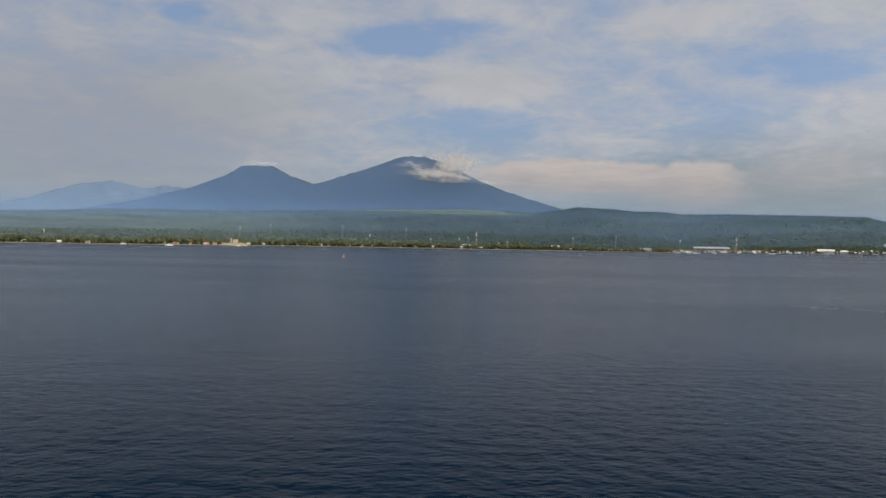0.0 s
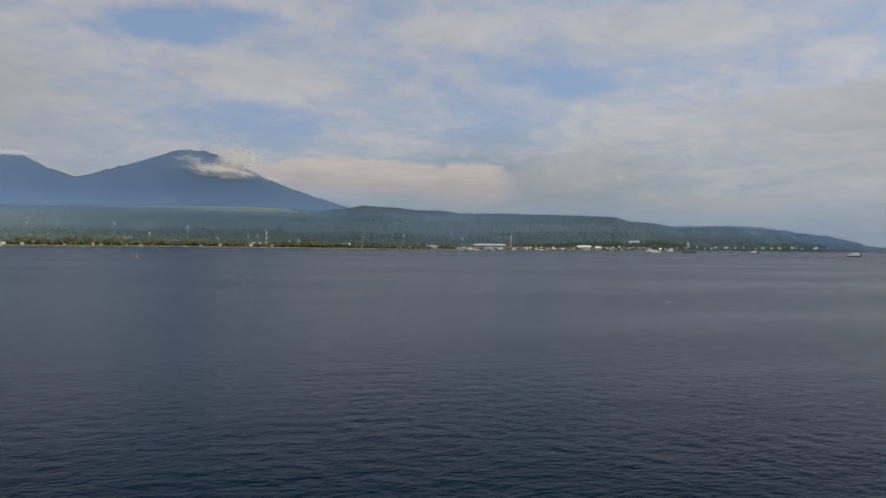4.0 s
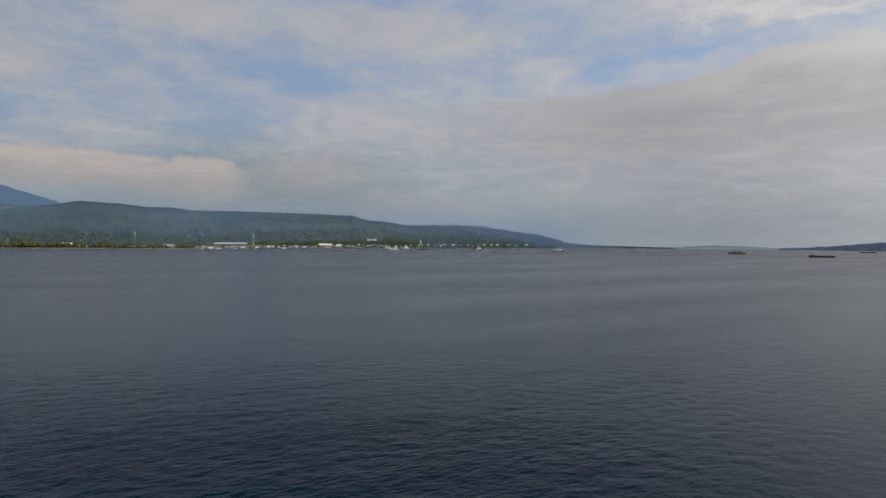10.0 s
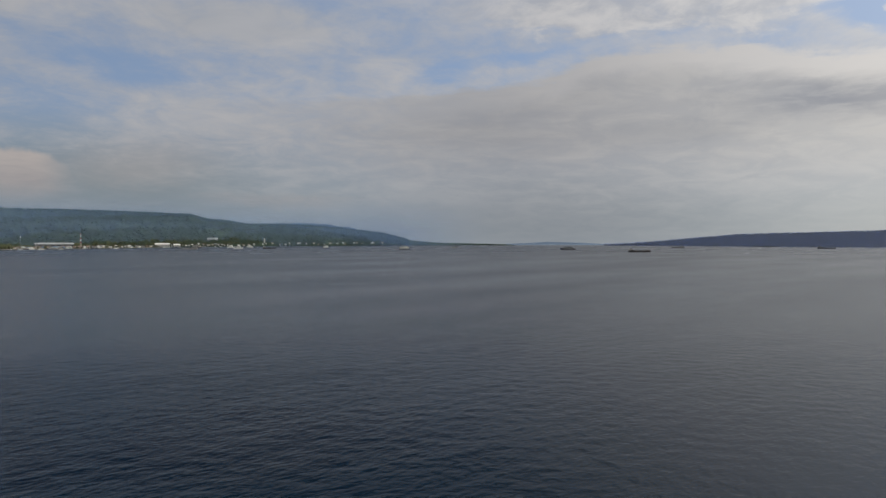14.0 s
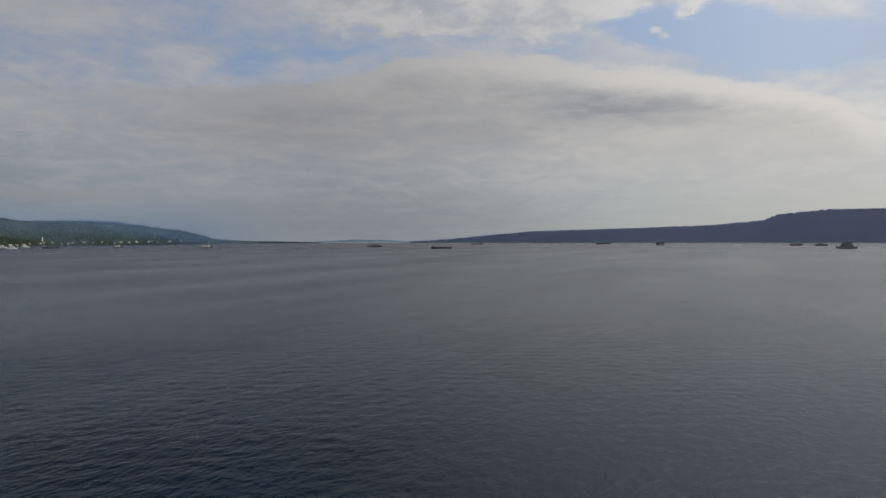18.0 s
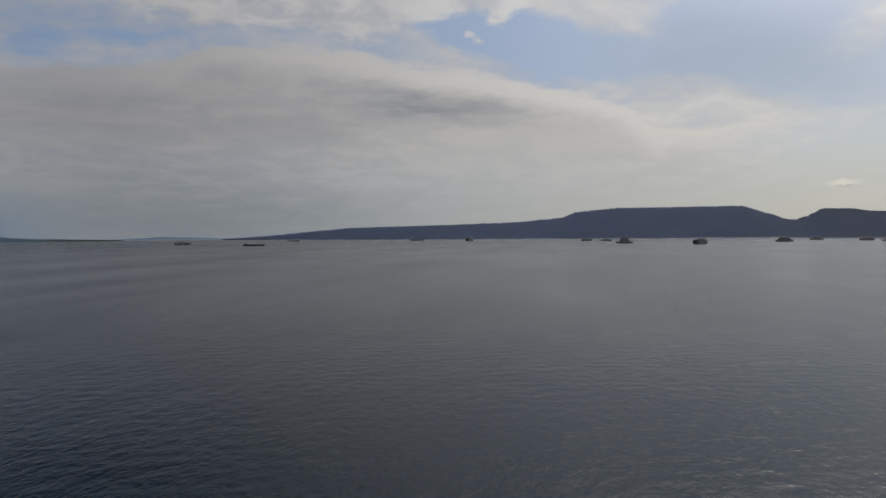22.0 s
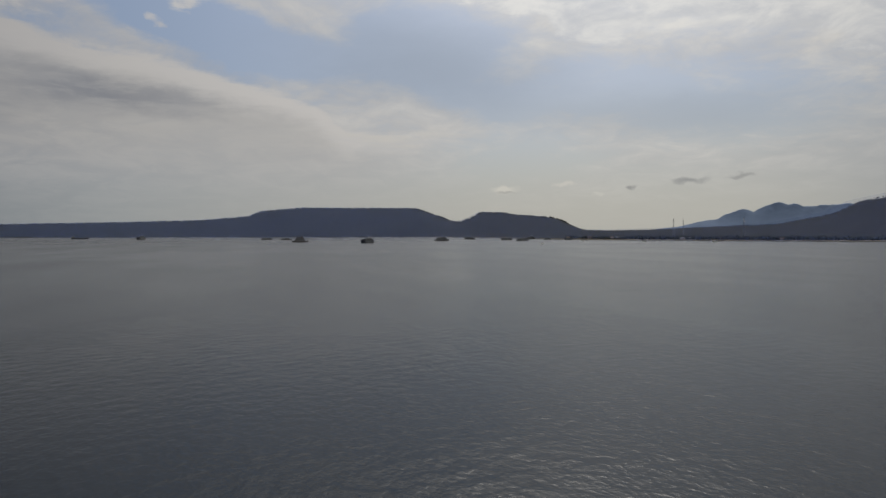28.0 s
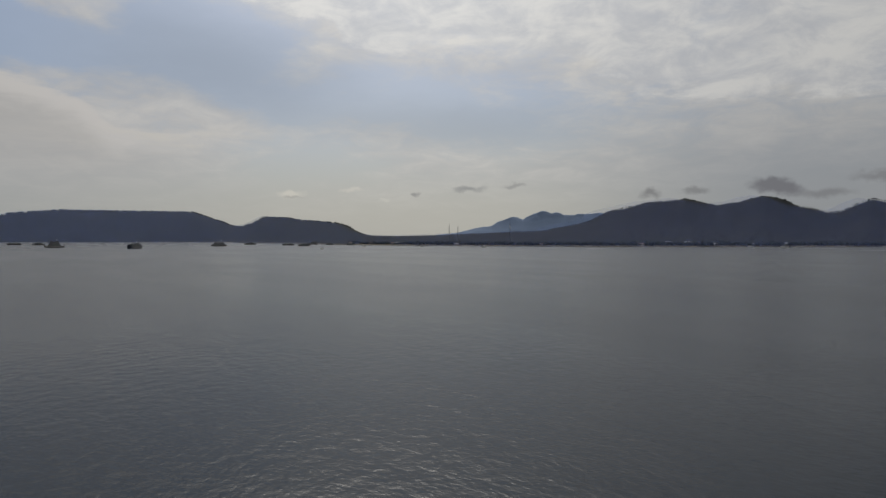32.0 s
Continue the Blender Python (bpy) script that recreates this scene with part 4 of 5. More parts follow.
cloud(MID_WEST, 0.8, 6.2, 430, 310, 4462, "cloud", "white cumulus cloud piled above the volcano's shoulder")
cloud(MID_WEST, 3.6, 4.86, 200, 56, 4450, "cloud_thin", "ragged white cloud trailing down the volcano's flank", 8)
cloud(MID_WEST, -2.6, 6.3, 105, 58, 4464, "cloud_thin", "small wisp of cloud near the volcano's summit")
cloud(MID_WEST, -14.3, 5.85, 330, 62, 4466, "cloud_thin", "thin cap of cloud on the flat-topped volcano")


# ---- a kit for things made of parts ----
class Solid:
    """Boxes, prisms and tubes gathered into one mesh."""

    def __init__(self):
        self.v, self.f = [], []

    def hull(self, rings):
        n, b = len(rings[0]), len(self.v)
        for ring in rings:
            self.v += [tuple(p) for p in ring]
        for i in range(len(rings) - 1):
            for j in range(n):
                k = (j + 1) % n
                self.f.append((b + i * n + j, b + i * n + k, b + (i + 1) * n + k, b + (i + 1) * n + j))
        self.f.append(tuple(b + j for j in reversed(range(n))))
        self.f.append(tuple(b + (len(rings) - 1) * n + j for j in range(n)))
        return self

    def box(self, x0, x1, y0, y1, z0, z1, inset=0.0):
        return self.hull([[(x0, y0, z0), (x1, y0, z0), (x1, y1, z0), (x0, y1, z0)],
                          [(x0 + inset, y0 + inset, z1), (x1 - inset, y0 + inset, z1), (x1 - inset, y1 - inset, z1), (x0 + inset, y1 - inset, z1)]])

    def tube(self, a, b, r0, r1, n=8):
        a, b = Vector(a), Vector(b)
        q = (b - a).to_track_quat("Z", "Y")
        ring = [(math.cos(6.2832 * i / n), math.sin(6.2832 * i / n)) for i in range(n)]
        return self.hull([[a + q @ Vector((c * r0, s * r0, 0)) for c, s in ring], [b + q @ Vector((c * r1, s * r1, 0)) for c, s in ring]])


def part(name, solid, mat, parent, label=""):
    return mesh_object(name, solid.v, solid.f, mat, parent, False, label)


def thing(name, m, label, category, group=""):
    ob = new(name)
    ob.empty_display_size = 1.0
    ob.matrix_world = m
    return tagged(ob, label, category, group)


def on_west(az, back, turn=0.0):
    """A pose on the western shore: degrees along it and metres inland, facing the water."""
    r = float(knots(np.array([az]), WEST_SHORE)[0]) + back
    z = float(west_height(np.array([az]), np.array([r]))[0])
    return pose(WEST[0] + r * math.sin(radians(az)), WEST[1] + r * math.cos(radians(az)), max(z, 1.4), 0, 0, -az + turn)


def on_east(az, back, turn=0.0):
    r = float(knots(np.array([az]), EAST_SHORE)[0]) + back
    z = float(east_height(np.array([az]), np.array([r]))[0])
    return pose(EAST[0] + r * math.sin(radians(az)), EAST[1] + r * math.cos(radians(az)), max(z, 1.4), 0, 0, -az + turn)


# ---- lattice masts ----
def lattice_mast(m, h, label, banded=False, group="masts on the shore", paint="mast_steel"):
    mast = thing("lattice_mast", m, label, "mast", group)
    w0, w1 = max(1.2, h * 0.042), 0.4
    n = max(4, int(h / 6))
    mats = ("red", "white") if banded else (paint, paint)
    for i in range(n):
        z0, z1 = h * i / n, h * (i + 1) / n
        a, b = w0 + (w1 - w0) * i / n, w0 + (w1 - w0) * (i + 1) / n
        sec = Solid()
        for sx, sy in ((1, 1), (1, -1), (-1, -1), (-1, 1)):
            sec.tube((sx * a, sy * a, z0), (sx * b, sy * b, z1), 0.14, 0.12, 5)
        for k in range(4):
            c0, c1 = ((1, 1), (1, -1), (-1, -1), (-1, 1))[k], ((1, -1), (-1, -1), (-1, 1), (1, 1))[k]
            sec.tube((c0[0] * a, c0[1] * a, z0), (c1[0] * b, c1[1] * b, z1), 0.09, 0.09, 4)
            sec.tube((c0[0] * b, c0[1] * b, z1), (c1[0] * b, c1[1] * b, z1), 0.09, 0.09, 4)
        part("mast_section", sec, mats[i % 2], mast, ("red-painted section" if i % 2 == 0 else "white-painted section") if banded else "")
    part("aerial", Solid().tube((0, 0, h), (0, 0, h * 1.12), 0.12, 0.06, 6), "mast_steel", mast, "thin aerial rod")
    part("platform", Solid().box(-1.1, 1.1, -1.1, 1.1, h * 0.9, h * 0.9 + 0.25), "steel", mast)
    for k, z in enumerate((0.82, 0.86, 0.93)):
        t = k * 2.1
        dish = Solid().tube((0.9 * math.cos(t), 0.9 * math.sin(t) - 0.4, h * z), (1.1 * math.cos(t), 1.1 * math.sin(t) - 0.9, h * z), 0.85, 0.75, 10)
        part("dish", dish, "white", mast, "round white dish")
    part("footing", Solid().box(-w0 - 0.6, w0 + 0.6, -w0 - 0.6, w0 + 0.6, -1.0, 0.4), "grey", mast)


for az, back, h, banded in ((-29.4, 90, 30, False), (-5.9, 40, 36, False), (-1.0, 60, 26, False), (1.3, 60, 29, False), (2.0, 60, 34, False), (2.7, 80, 44, True), (4.5, 35, 18, False), (5.2, 45, 21, False), (20.5, 90, 34, False), (24.5, 40, 44, True)):
    az = az - 2.0 if az > 20 else az
    lattice_mast(on_west(az, back, 20), h, "red and white banded lattice mast behind the shore" if banded else "grey steel lattice mast among the shore trees", banded)
for az, back, h in ((-16.0, 600, 40), (-13.7, 700, 46), (-8.1, 700, 48), (-3.0, 600, 46), (10.4, 300, 36), (13.7, 300, 36)):
    lattice_mast(on_west(az, back, 40), h, "pale steel pylon standing in the hazy groves", False, "pylons on the plain")
for az, back, h in ((124.5, 200, 46), (125.2, 230, 44), (129.6, 120, 46)):
    lattice_mast(on_east(az, back, 10), h, "dark steel lattice mast on the low shore", False, "masts on the eastern shore", "dim_grey")


# ---- palms that stand out of the shore belt ----
def palm(m, h, seed):
    rng = random.Random(seed)
    tree = thing("palm_tree", m, "slender coconut palm with a ragged green crown", "tree", "palms on the shore")
    lean = (rng.uniform(-0.12, 0.12) * h, rng.uniform(-0.12, 0.12) * h)
    tr = Solid()
    pts = [(lean[0] * t * t, lean[1] * t * t, h * t) for t in (0, 0.35, 0.7, 1.0)]
    for i in range(3):
        tr.tube(pts[i], pts[i + 1], 0.42 - 0.08 * i, 0.34 - 0.08 * i, 6)
    part("trunk", tr, "trunk", tree)
    v, f = [], []
    for k in range(13):
        t, up = 6.283 * k / 13 + rng.uniform(-0.2, 0.2), rng.uniform(0.0, 0.8)
        ln = rng.uniform(3.0, 4.6)
        dirx, diry = math.cos(t), math.sin(t)
        side = Vector((-diry, dirx, 0))
        top = Vector(pts[-1])
        spine = [top + Vector((dirx * ln * q, diry * ln * q, ln * (up * q - 0.9 * q * q))) for q in (0, 0.3, 0.65, 1.0)]
        b = len(v)
        for p, wd in zip(spine, (0.15, 0.75, 0.6, 0.05)):
            v += [p + side * wd - Vector((0, 0, 0.35 * wd)), p, p - side * wd - Vector((0, 0, 0.35 * wd))]
        for i in range(3):
            for j in range(2):
                f.append((b + i * 3 + j, b + i * 3 + j + 1, b + i * 3 + j + 4, b + i * 3 + j + 3))
    mesh_object("crown", [tuple(p) for p in v], f, "palm", tree)


rp = random.Random(5)
for i in range(60):
    palm(on_west(rp.uniform(-31, 19), rp.uniform(14, 50)), rp.uniform(11, 17), i)


# ---- houses and sheds ----
def house(m, w, d, h, wall, roof, label, group, gable=0.32, windows=3, name="house", category="house"):
    """Walls, an overhanging gabled roof, a door and windows on the side towards the water."""
    hs = thing(name, m, label, category, group)
    part("wall", Solid().box(-w / 2, w / 2, -d / 2, d / 2, -1.5, h), wall, hs)
    o, t, r = 0.7, 0.25, d * gable
    rf = Solid()
    for sgn in (1, -1):
        lo, hi = (sgn * (d / 2 + o), h - 0.15), (0, h + r)
        ring = [(lo[0], lo[1]), (hi[0], hi[1]), (hi[0], hi[1] + t), (lo[0], lo[1] + t)]
        rf.hull([[(-w / 2 - o, y, z) for y, z in ring], [(w / 2 + o, y, z) for y, z in ring]])
    part("roof", rf, roof, hs)
    ends = Solid()
    for x in (-w / 2, w / 2 - 0.2):
        ends.hull([[(x, -d / 2, h), (x, d / 2, h), (x, 0, h + r)], [(x + 0.2, -d / 2, h), (x + 0.2, d / 2, h), (x + 0.2, 0, h + r)]])
    part("gable", ends, wall, hs)
    part("door", Solid().box(-0.5, 0.5, -d / 2 - 0.06, -d / 2 + 0.05, 0, 2.1), "rust", hs)
    for i in range(windows):
        x = -w / 2 + w * (i + 0.5) / windows
        if abs(x) < 1.0:
            x += 1.6
        zs = (1.0,) if h < 5 else (1.0, 4.2)
        for z in zs:
            pane = part("window", Solid().box(x - 0.7, x + 0.7, -d / 2 - 0.05, -d / 2 + 0.04, z, z + 1.3), "glass", hs)
            part("window_sill", Solid().box(x - 0.85, x + 0.85, -d / 2 - 0.22, -d / 2 + 0.04, z - 0.15, z - 0.03), "white", pane)
    return hs


rh = random.Random(21)


def row_of_houses(az0, az1, n, b0, b1, walls, roofs, label, group, place, w=(5.5, 9.5), h=(2.8, 4.2)):
    for i in range(n):
        az = az0 + (az1 - az0) * (i + rh.uniform(0.1, 0.9)) / n
        house(place(az, rh.uniform(b0, b1), rh.uniform(-25, 25)), rh.uniform(*w), rh.uniform(5, 8), rh.uniform(*h), rh.choice(walls), rh.choice(roofs), label, group)


row_of_houses(-33, -26.5, 16, 20, 70, ("white", "cream", "grey"), ("sheet", "rust", "white"), "small pale village house with a sheet roof", "houses of the shore village", on_west)
row_of_houses(-22.3, -17.6, 9, 16, 42, ("cream", "white"), ("tile",), "seaside house with an orange tiled roof", "orange-roofed houses on the shore", on_west, (7, 12), (3.0, 4.5))
row_of_houses(-17.4, -11, 5, 16, 34, ("white", "cream"), ("rust", "sheet"), "low pale beach house under the palms", "beach houses", on_west)
row_of_houses(-12, 0, 10, 14, 40, ("white", "grey", "cream"), ("rust", "sheet"), "small weathered house among the palms", "houses among the palms", on_west)
row_of_houses(1, 17.5, 26, 18, 120, ("white", "cream", "grey"), ("rust", "sheet", "tile", "sheet"), "pale house half hidden by shore trees", "houses along the wooded shore", on_west, (6, 11), (3, 4.5))
row_of_houses(18, 24.2, 50, 4, 60, ("white", "grey", "dim_grey", "cream", "rust", "grey"), ("sheet", "rust", "blue_sheet", "rust", "grey", "dim_grey"), "crowded harbour-side house with a sheet roof", "houses by the harbour", on_west, (3.5, 7.5), (2.4, 4.2))
row_of_houses(23.5, 34, 46, 4, 60, ("bright", "white", "grey", "cream", "dim_grey"), ("sheet", "rust", "grey", "white", "dim_grey"), "white waterfront building below the ridge", "waterfront buildings", on_west, (3.5, 7.5), (2.4, 4.2))
row_of_houses(34, 46, 26, 4, 24, ("bright", "white", "cream"), ("sheet", "rust", "bright"), "far white building at the foot of the ridge", "far waterfront buildings", on_west, (5, 14), (2.6, 5))
row_of_houses(116, 127, 8, 12, 70, ("dim_grey", "rust"), ("rust", "dim_grey"), "dim house on the low eastern shore", "houses on the eastern shore", on_east)
row_of_houses(128, 158, 22, 14, 120, ("dim_grey", "rust", "dim_grey"), ("rust", "dim_grey", "rust"), "dim house under dark trees below the mountains", "houses below the mountains", on_east)


def shed(m, w, d, h, wall, roof, label, group="sheds and halls", bays=8):
    """A long hall: plinth, walls with doors between piers, a shallow roof with a ridge vent."""
    sh = thing("shed", m, label, "shed", group)
    part("wall", Solid().box(-w / 2, w / 2, -d / 2, d / 2, -1.5, h), wall, sh)
    rf = Solid()
    ring = [(-d / 2 - 1, h), (0, h + d * 0.16), (d / 2 + 1, h), (d / 2 + 1, h + 0.4), (0, h + d * 0.16 + 0.4), (-d / 2 - 1, h + 0.4)]
    rf.hull([[(-w / 2 - 1, y, z) for y, z in ring], [(w / 2 + 1, y, z) for y, z in ring]])
    part("roof", rf, roof, sh)
    part("ridge_vent", Solid().box(-w * 0.4, w * 0.4, -1.0, 1.0, h + d * 0.16 + 0.2, h + d * 0.16 + 1.4), roof, sh)
    for i in range(bays):
        x = -w / 2 + w * (i + 0.5) / bays
        part("bay_door", Solid().box(x - w / bays * 0.3, x + w / bays * 0.3, -d / 2 - 0.1, -d / 2 + 0.1, 0, h * 0.65), "glass" if i % 2 else "grey", sh)
        part("pier", Solid().box(x + w / bays * 0.45, x + w / bays * 0.55, -d / 2 - 0.35, -d / 2 + 0.1, -1, h), wall, sh)
    return sh


# the terminal's dark wall colour stands in for shade beneath its roof
shed(on_west(20.75, 110), 96, 24, 9, "dim_grey", "sheet", "long ferry terminal hall with a pale sheet roof", bays=12)
shed(on_west(28.4, 14), 50, 20, 9.5, "white", "bright", "big white harbour building beside the water", bays=10)
shed(on_west(29.5, 14), 22, 20, 6, "white", "bright", "lower white harbour building beside the water")
shed(on_west(15.9, 45), 34, 14, 6.5, "cream", "sheet", "cream waterfront hall with a pale roof")
shed(on_west(9.0, 140), 22, 14, 8, "white", "white", "white hall among the trees")
shed(on_west(1.9, 120), 26, 12, 7, "white", "sheet", "white hall behind the masts")
shed(on_west(32.3, 220), 45, 20, 6, "white", "sheet", "pale hall with a long roof on the slope")
shed(on_east(141.8, 240), 16, 12, 5, "grey", "sheet", "pale-roofed hall before the dark mountains")
shed(on_east(143.2, 250), 14, 12, 5, "grey", "sheet", "pale-roofed hall before the dark mountains")
shed(on_east(150.2, 40), 14, 10, 4.5, "grey", "sheet", "small pale hall near the dark shore")

# the cream resort with its square tower and sea wall
resort = thing("resort_building", on_west(-16.4, 12), "cream seaside building with a square tower and terraces", "building")
part("ground_floor", Solid().box(-27, 25, -7, 8, -2, 5.5), "cream", resort)
part("terrace", Solid().box(-34, 30, -12, -7, -2, 1.8), "cream", resort, "long cream terrace wall")
part("tower", Solid().box(-3, 8, -4, 7, 5.5, 14.5), "cream", resort, "square cream tower")
part("chimney", Solid().box(-9, -6.5, 0, 2.5, 5.5, 16.5), "cream", resort)
slab = Solid().hull([[(-30, -9, 5.5), (-3, -9, 8.2), (25, -9, 5.5), (25, -9, 5.9), (-3, -9, 8.8), (-30, -9, 5.9)], [(-30, 9, 5.5), (-3, 9, 8.2), (25, 9, 5.5), (25, 9, 5.9), (-3, 9, 8.8), (-30, 9, 5.9)]])
part("roof", slab, "cream", resort)
for i in range(9):
    part("window", Solid().box(-25 + i * 5.5, -22 + i * 5.5, -7.1, -6.9, 1.2, 3.8), "glass", resort)
for i in range(2):
    part("window", Solid().box(-1 + i * 5, 1 + i * 5, -4.1, -3.9, 11, 14), "glass", resort)

# a white tower on the slope behind the far harbour
tower = thing("white_tower", on_west(36.35, 60), "slim white tower above the far waterfront", "tower")
part("shaft", Solid().tube((0, 0, -2), (0, 0, 20), 3.4, 2.6, 14), "white", tower)
part("gallery", Solid().tube((0, 0, 17), (0, 0, 18), 4.0, 4.0, 14), "grey", tower)
part("cap", Solid().tube((0, 0, 20), (0, 0, 23), 2.8, 0.4, 14), "white", tower)


# ---- vessels ----
def outline(length, beam, bow, stern, n=7):
    """Half-widths along a hull from stern to bow, as points (x, half)."""
    pts = []
    for i in range(n + 1):
        t = i / n
        half = beam / 2 * min(1.0, stern + (1 - stern) * min(1, t * 5)) * (1 - (1 - bow) * max(0, (t - 0.72) / 0.28) ** 1.6)
        pts.append((-length / 2 + length * t, half))
    return pts


def hull_mesh(length, beam, depth, bow, stern, sheer, z0=-1.0):
    line = outline(length, beam, bow, stern)
    rings = []
    for x, hw in line:
        t = abs(x) / (length / 2)
        top = depth + sheer * t ** 3
        rings.append([(x, -hw * 0.8, z0), (x, hw * 0.8, z0), (x, hw, depth * 0.4), (x, hw, top), (x, -hw, top), (x, -hw, depth * 0.4)])
    return Solid().hull(rings)


def ferry(x, y, turn, length, label, hull="navy", house_mat="white", decks=2, beam=None, long_house=0.72, group="ferries in the strait"):
    """A double-ended car ferry with ramps, decks, a bridge, a funnel, masts and boats."""
    beam = beam or length * 0.27
    k = length / 45
    fe = thing("ferry", pose(x, y, 0, 0, 0, turn), label, "ferry", group)
    d = 3.6 * k
    part("hull", hull_mesh(length, beam, d, 0.72, 0.72, 1.3 * k), hull, fe)
    part("fender", Solid().box(-length * 0.44, length * 0.44, -beam / 2 - 0.12, beam / 2 + 0.12, d * 0.72, d * 0.86), "white", fe, "white rubbing strake")
    for sgn, nm in ((1, "bow_ramp"), (-1, "stern_ramp")):
        r = Solid().hull([[(sgn * length * 0.49, -beam * 0.3, d), (sgn * length * 0.49, beam * 0.3, d), (sgn * length * 0.505, beam * 0.3, d), (sgn * length * 0.505, -beam * 0.3, d)],
                          [(sgn * length * 0.53, -beam * 0.3, d + 5.2 * k), (sgn * length * 0.53, beam * 0.3, d + 5.2 * k), (sgn * length * 0.545, beam * 0.3, d + 5.2 * k), (sgn * length * 0.545, -beam * 0.3, d + 5.2 * k)]])
        part(nm, r, hull, fe)
    z = d
    hl = length * long_house
    for i in range(decks):
        w, l = beam * (0.94 - 0.1 * i), hl * (1 - 0.16 * i)
        h = 3.0 * k
        deck = part("deckhouse", Solid().box(-l / 2, l / 2, -w / 2, w / 2, z, z + h), house_mat, fe)
        part("deck_edge", Solid().box(-l / 2 - 1.0 * k, l / 2 + 1.0 * k, -w / 2 - 0.7 * k, w / 2 + 0.7 * k, z + h, z + h + 0.28), house_mat if i else "green_deck", deck)
        n = max(6, int(l / 3.2))
        for side in (-1, 1):
            for j in range(n):
                xx = -l / 2 + l * (j + 0.5) / n
                part("window", Solid().box(xx - 0.75 * k, xx + 0.75 * k, side * (w / 2) - 0.06, side * (w / 2) + 0.06, z + h * 0.45, z + h * 0.8), "glass", deck)
        z += h + 0.28
    bx = hl * 0.18
    br = part("bridge", Solid().box(bx - 4.5 * k, bx + 4.5 * k, -beam * 0.36, beam * 0.36, z, z + 2.7 * k, 0.3), house_mat, fe)
    part("bridge_window", Solid().box(bx - 4.6 * k, bx + 4.6 * k, -beam * 0.34, beam * 0.34, z + 1.2 * k, z + 2.1 * k), "glass", br, "dark band of bridge windows")
    fu = part("funnel", Solid().box(-hl * 0.3, -hl * 0.3 + 3 * k, -1.3 * k, 1.3 * k, z, z + 4.2 * k, 0.4), "white" if hull in ("white", "bright") else "dim_grey", fe)
    part("funnel_top", Solid().box(-hl * 0.3 + 0.2, -hl * 0.3 + 3 * k - 0.2, -1.0 * k, 1.0 * k, z + 4.2 * k, z + 4.7 * k), "black", fu, "black funnel top")
    part("mast", Solid().tube((bx, 0, z + 2.7 * k), (bx, 0, z + 8.5 * k), 0.22, 0.12, 6), "white", fe)
    part("crosstree", Solid().tube((bx, -1.6 * k, z + 6 * k), (bx, 1.6 * k, z + 6 * k), 0.1, 0.1, 5), "white", fe)
    for side in (-1, 1):
        part("lifeboat", Solid().hull([[(-hl * 0.08 + u, side * beam * 0.42 - 0.8 * k * q, z + 0.2), (-hl * 0.08 + u, side * beam * 0.42 + 0.8 * k * q, z + 0.2), (-hl * 0.08 + u, side * beam * 0.42 + 0.9 * k * q, z + 1.3 * k), (-hl * 0.08 + u, side * beam * 0.42 - 0.9 * k * q, z + 1.3 * k)] for u, q in ((-2.6 * k, 0.3), (-1.4 * k, 1), (1.4 * k, 1), (2.6 * k, 0.3))]), house_mat, fe)
    return fe


def cargo_boat(x, y, turn, length, label, hull="black", house_mat="grey", group="landing craft in the strait"):
    """A long low landing craft: open deck, wheelhouse aft, ramp forward."""
    beam = length * 0.19
    k = length / 45
    cb = thing("landing_craft", pose(x, y, 0, 0, 0, turn), label, "ship", group)
    d = 2.3 * k
    part("hull", hull_mesh(length, beam, d, 0.5, 0.85, 1.6 * k), hull, cb)
    part("cargo_deck", Solid().box(-length * 0.24, length * 0.42, -beam * 0.4, beam * 0.4, d, d + 0.5 * k), "dim_grey", cb)
    for side in (-1, 1):
        part("bulwark", Solid().box(-length * 0.45, length * 0.42, side * beam * 0.47 - 0.12, side * beam * 0.47 + 0.12, d, d + 1.2 * k), hull, cb)
    part("ramp", Solid().hull([[(length * 0.49, -beam * 0.2, d), (length * 0.49, beam * 0.2, d), (length * 0.5, beam * 0.2, d), (length * 0.5, -beam * 0.2, d)], [(length * 0.53, -beam * 0.2, d + 4 * k), (length * 0.53, beam * 0.2, d + 4 * k), (length * 0.54, beam * 0.2, d + 4 * k), (length * 0.54, -beam * 0.2, d + 4 * k)]]), hull, cb)
    z = d
    for i, (l, w) in enumerate(((9.5, 0.84), (6.0, 0.66))):
        dk = part("deckhouse", Solid().box(-length * 0.46, -length * 0.46 + l * k, -beam * w / 2, beam * w / 2, z, z + 2.5 * k), house_mat, cb)
        part("window", Solid().box(-length * 0.46 + 0.8, -length * 0.46 + l * k + 0.06, -beam * w / 2 - 0.05, beam * w / 2 + 0.05, z + 1.3 * k, z + 2.0 * k), "glass", dk, "dark strip of windows")
        z += 2.5 * k
    part("mast", Solid().tube((-length * 0.42, 0, z), (-length * 0.42, 0, z + 5 * k), 0.2, 0.1, 6), "white", cb)
    part("foremast", Solid().tube((length * 0.4, 0, d), (length * 0.4, 0, d + 6 * k), 0.2, 0.1, 6), "grey", cb)
    return cb


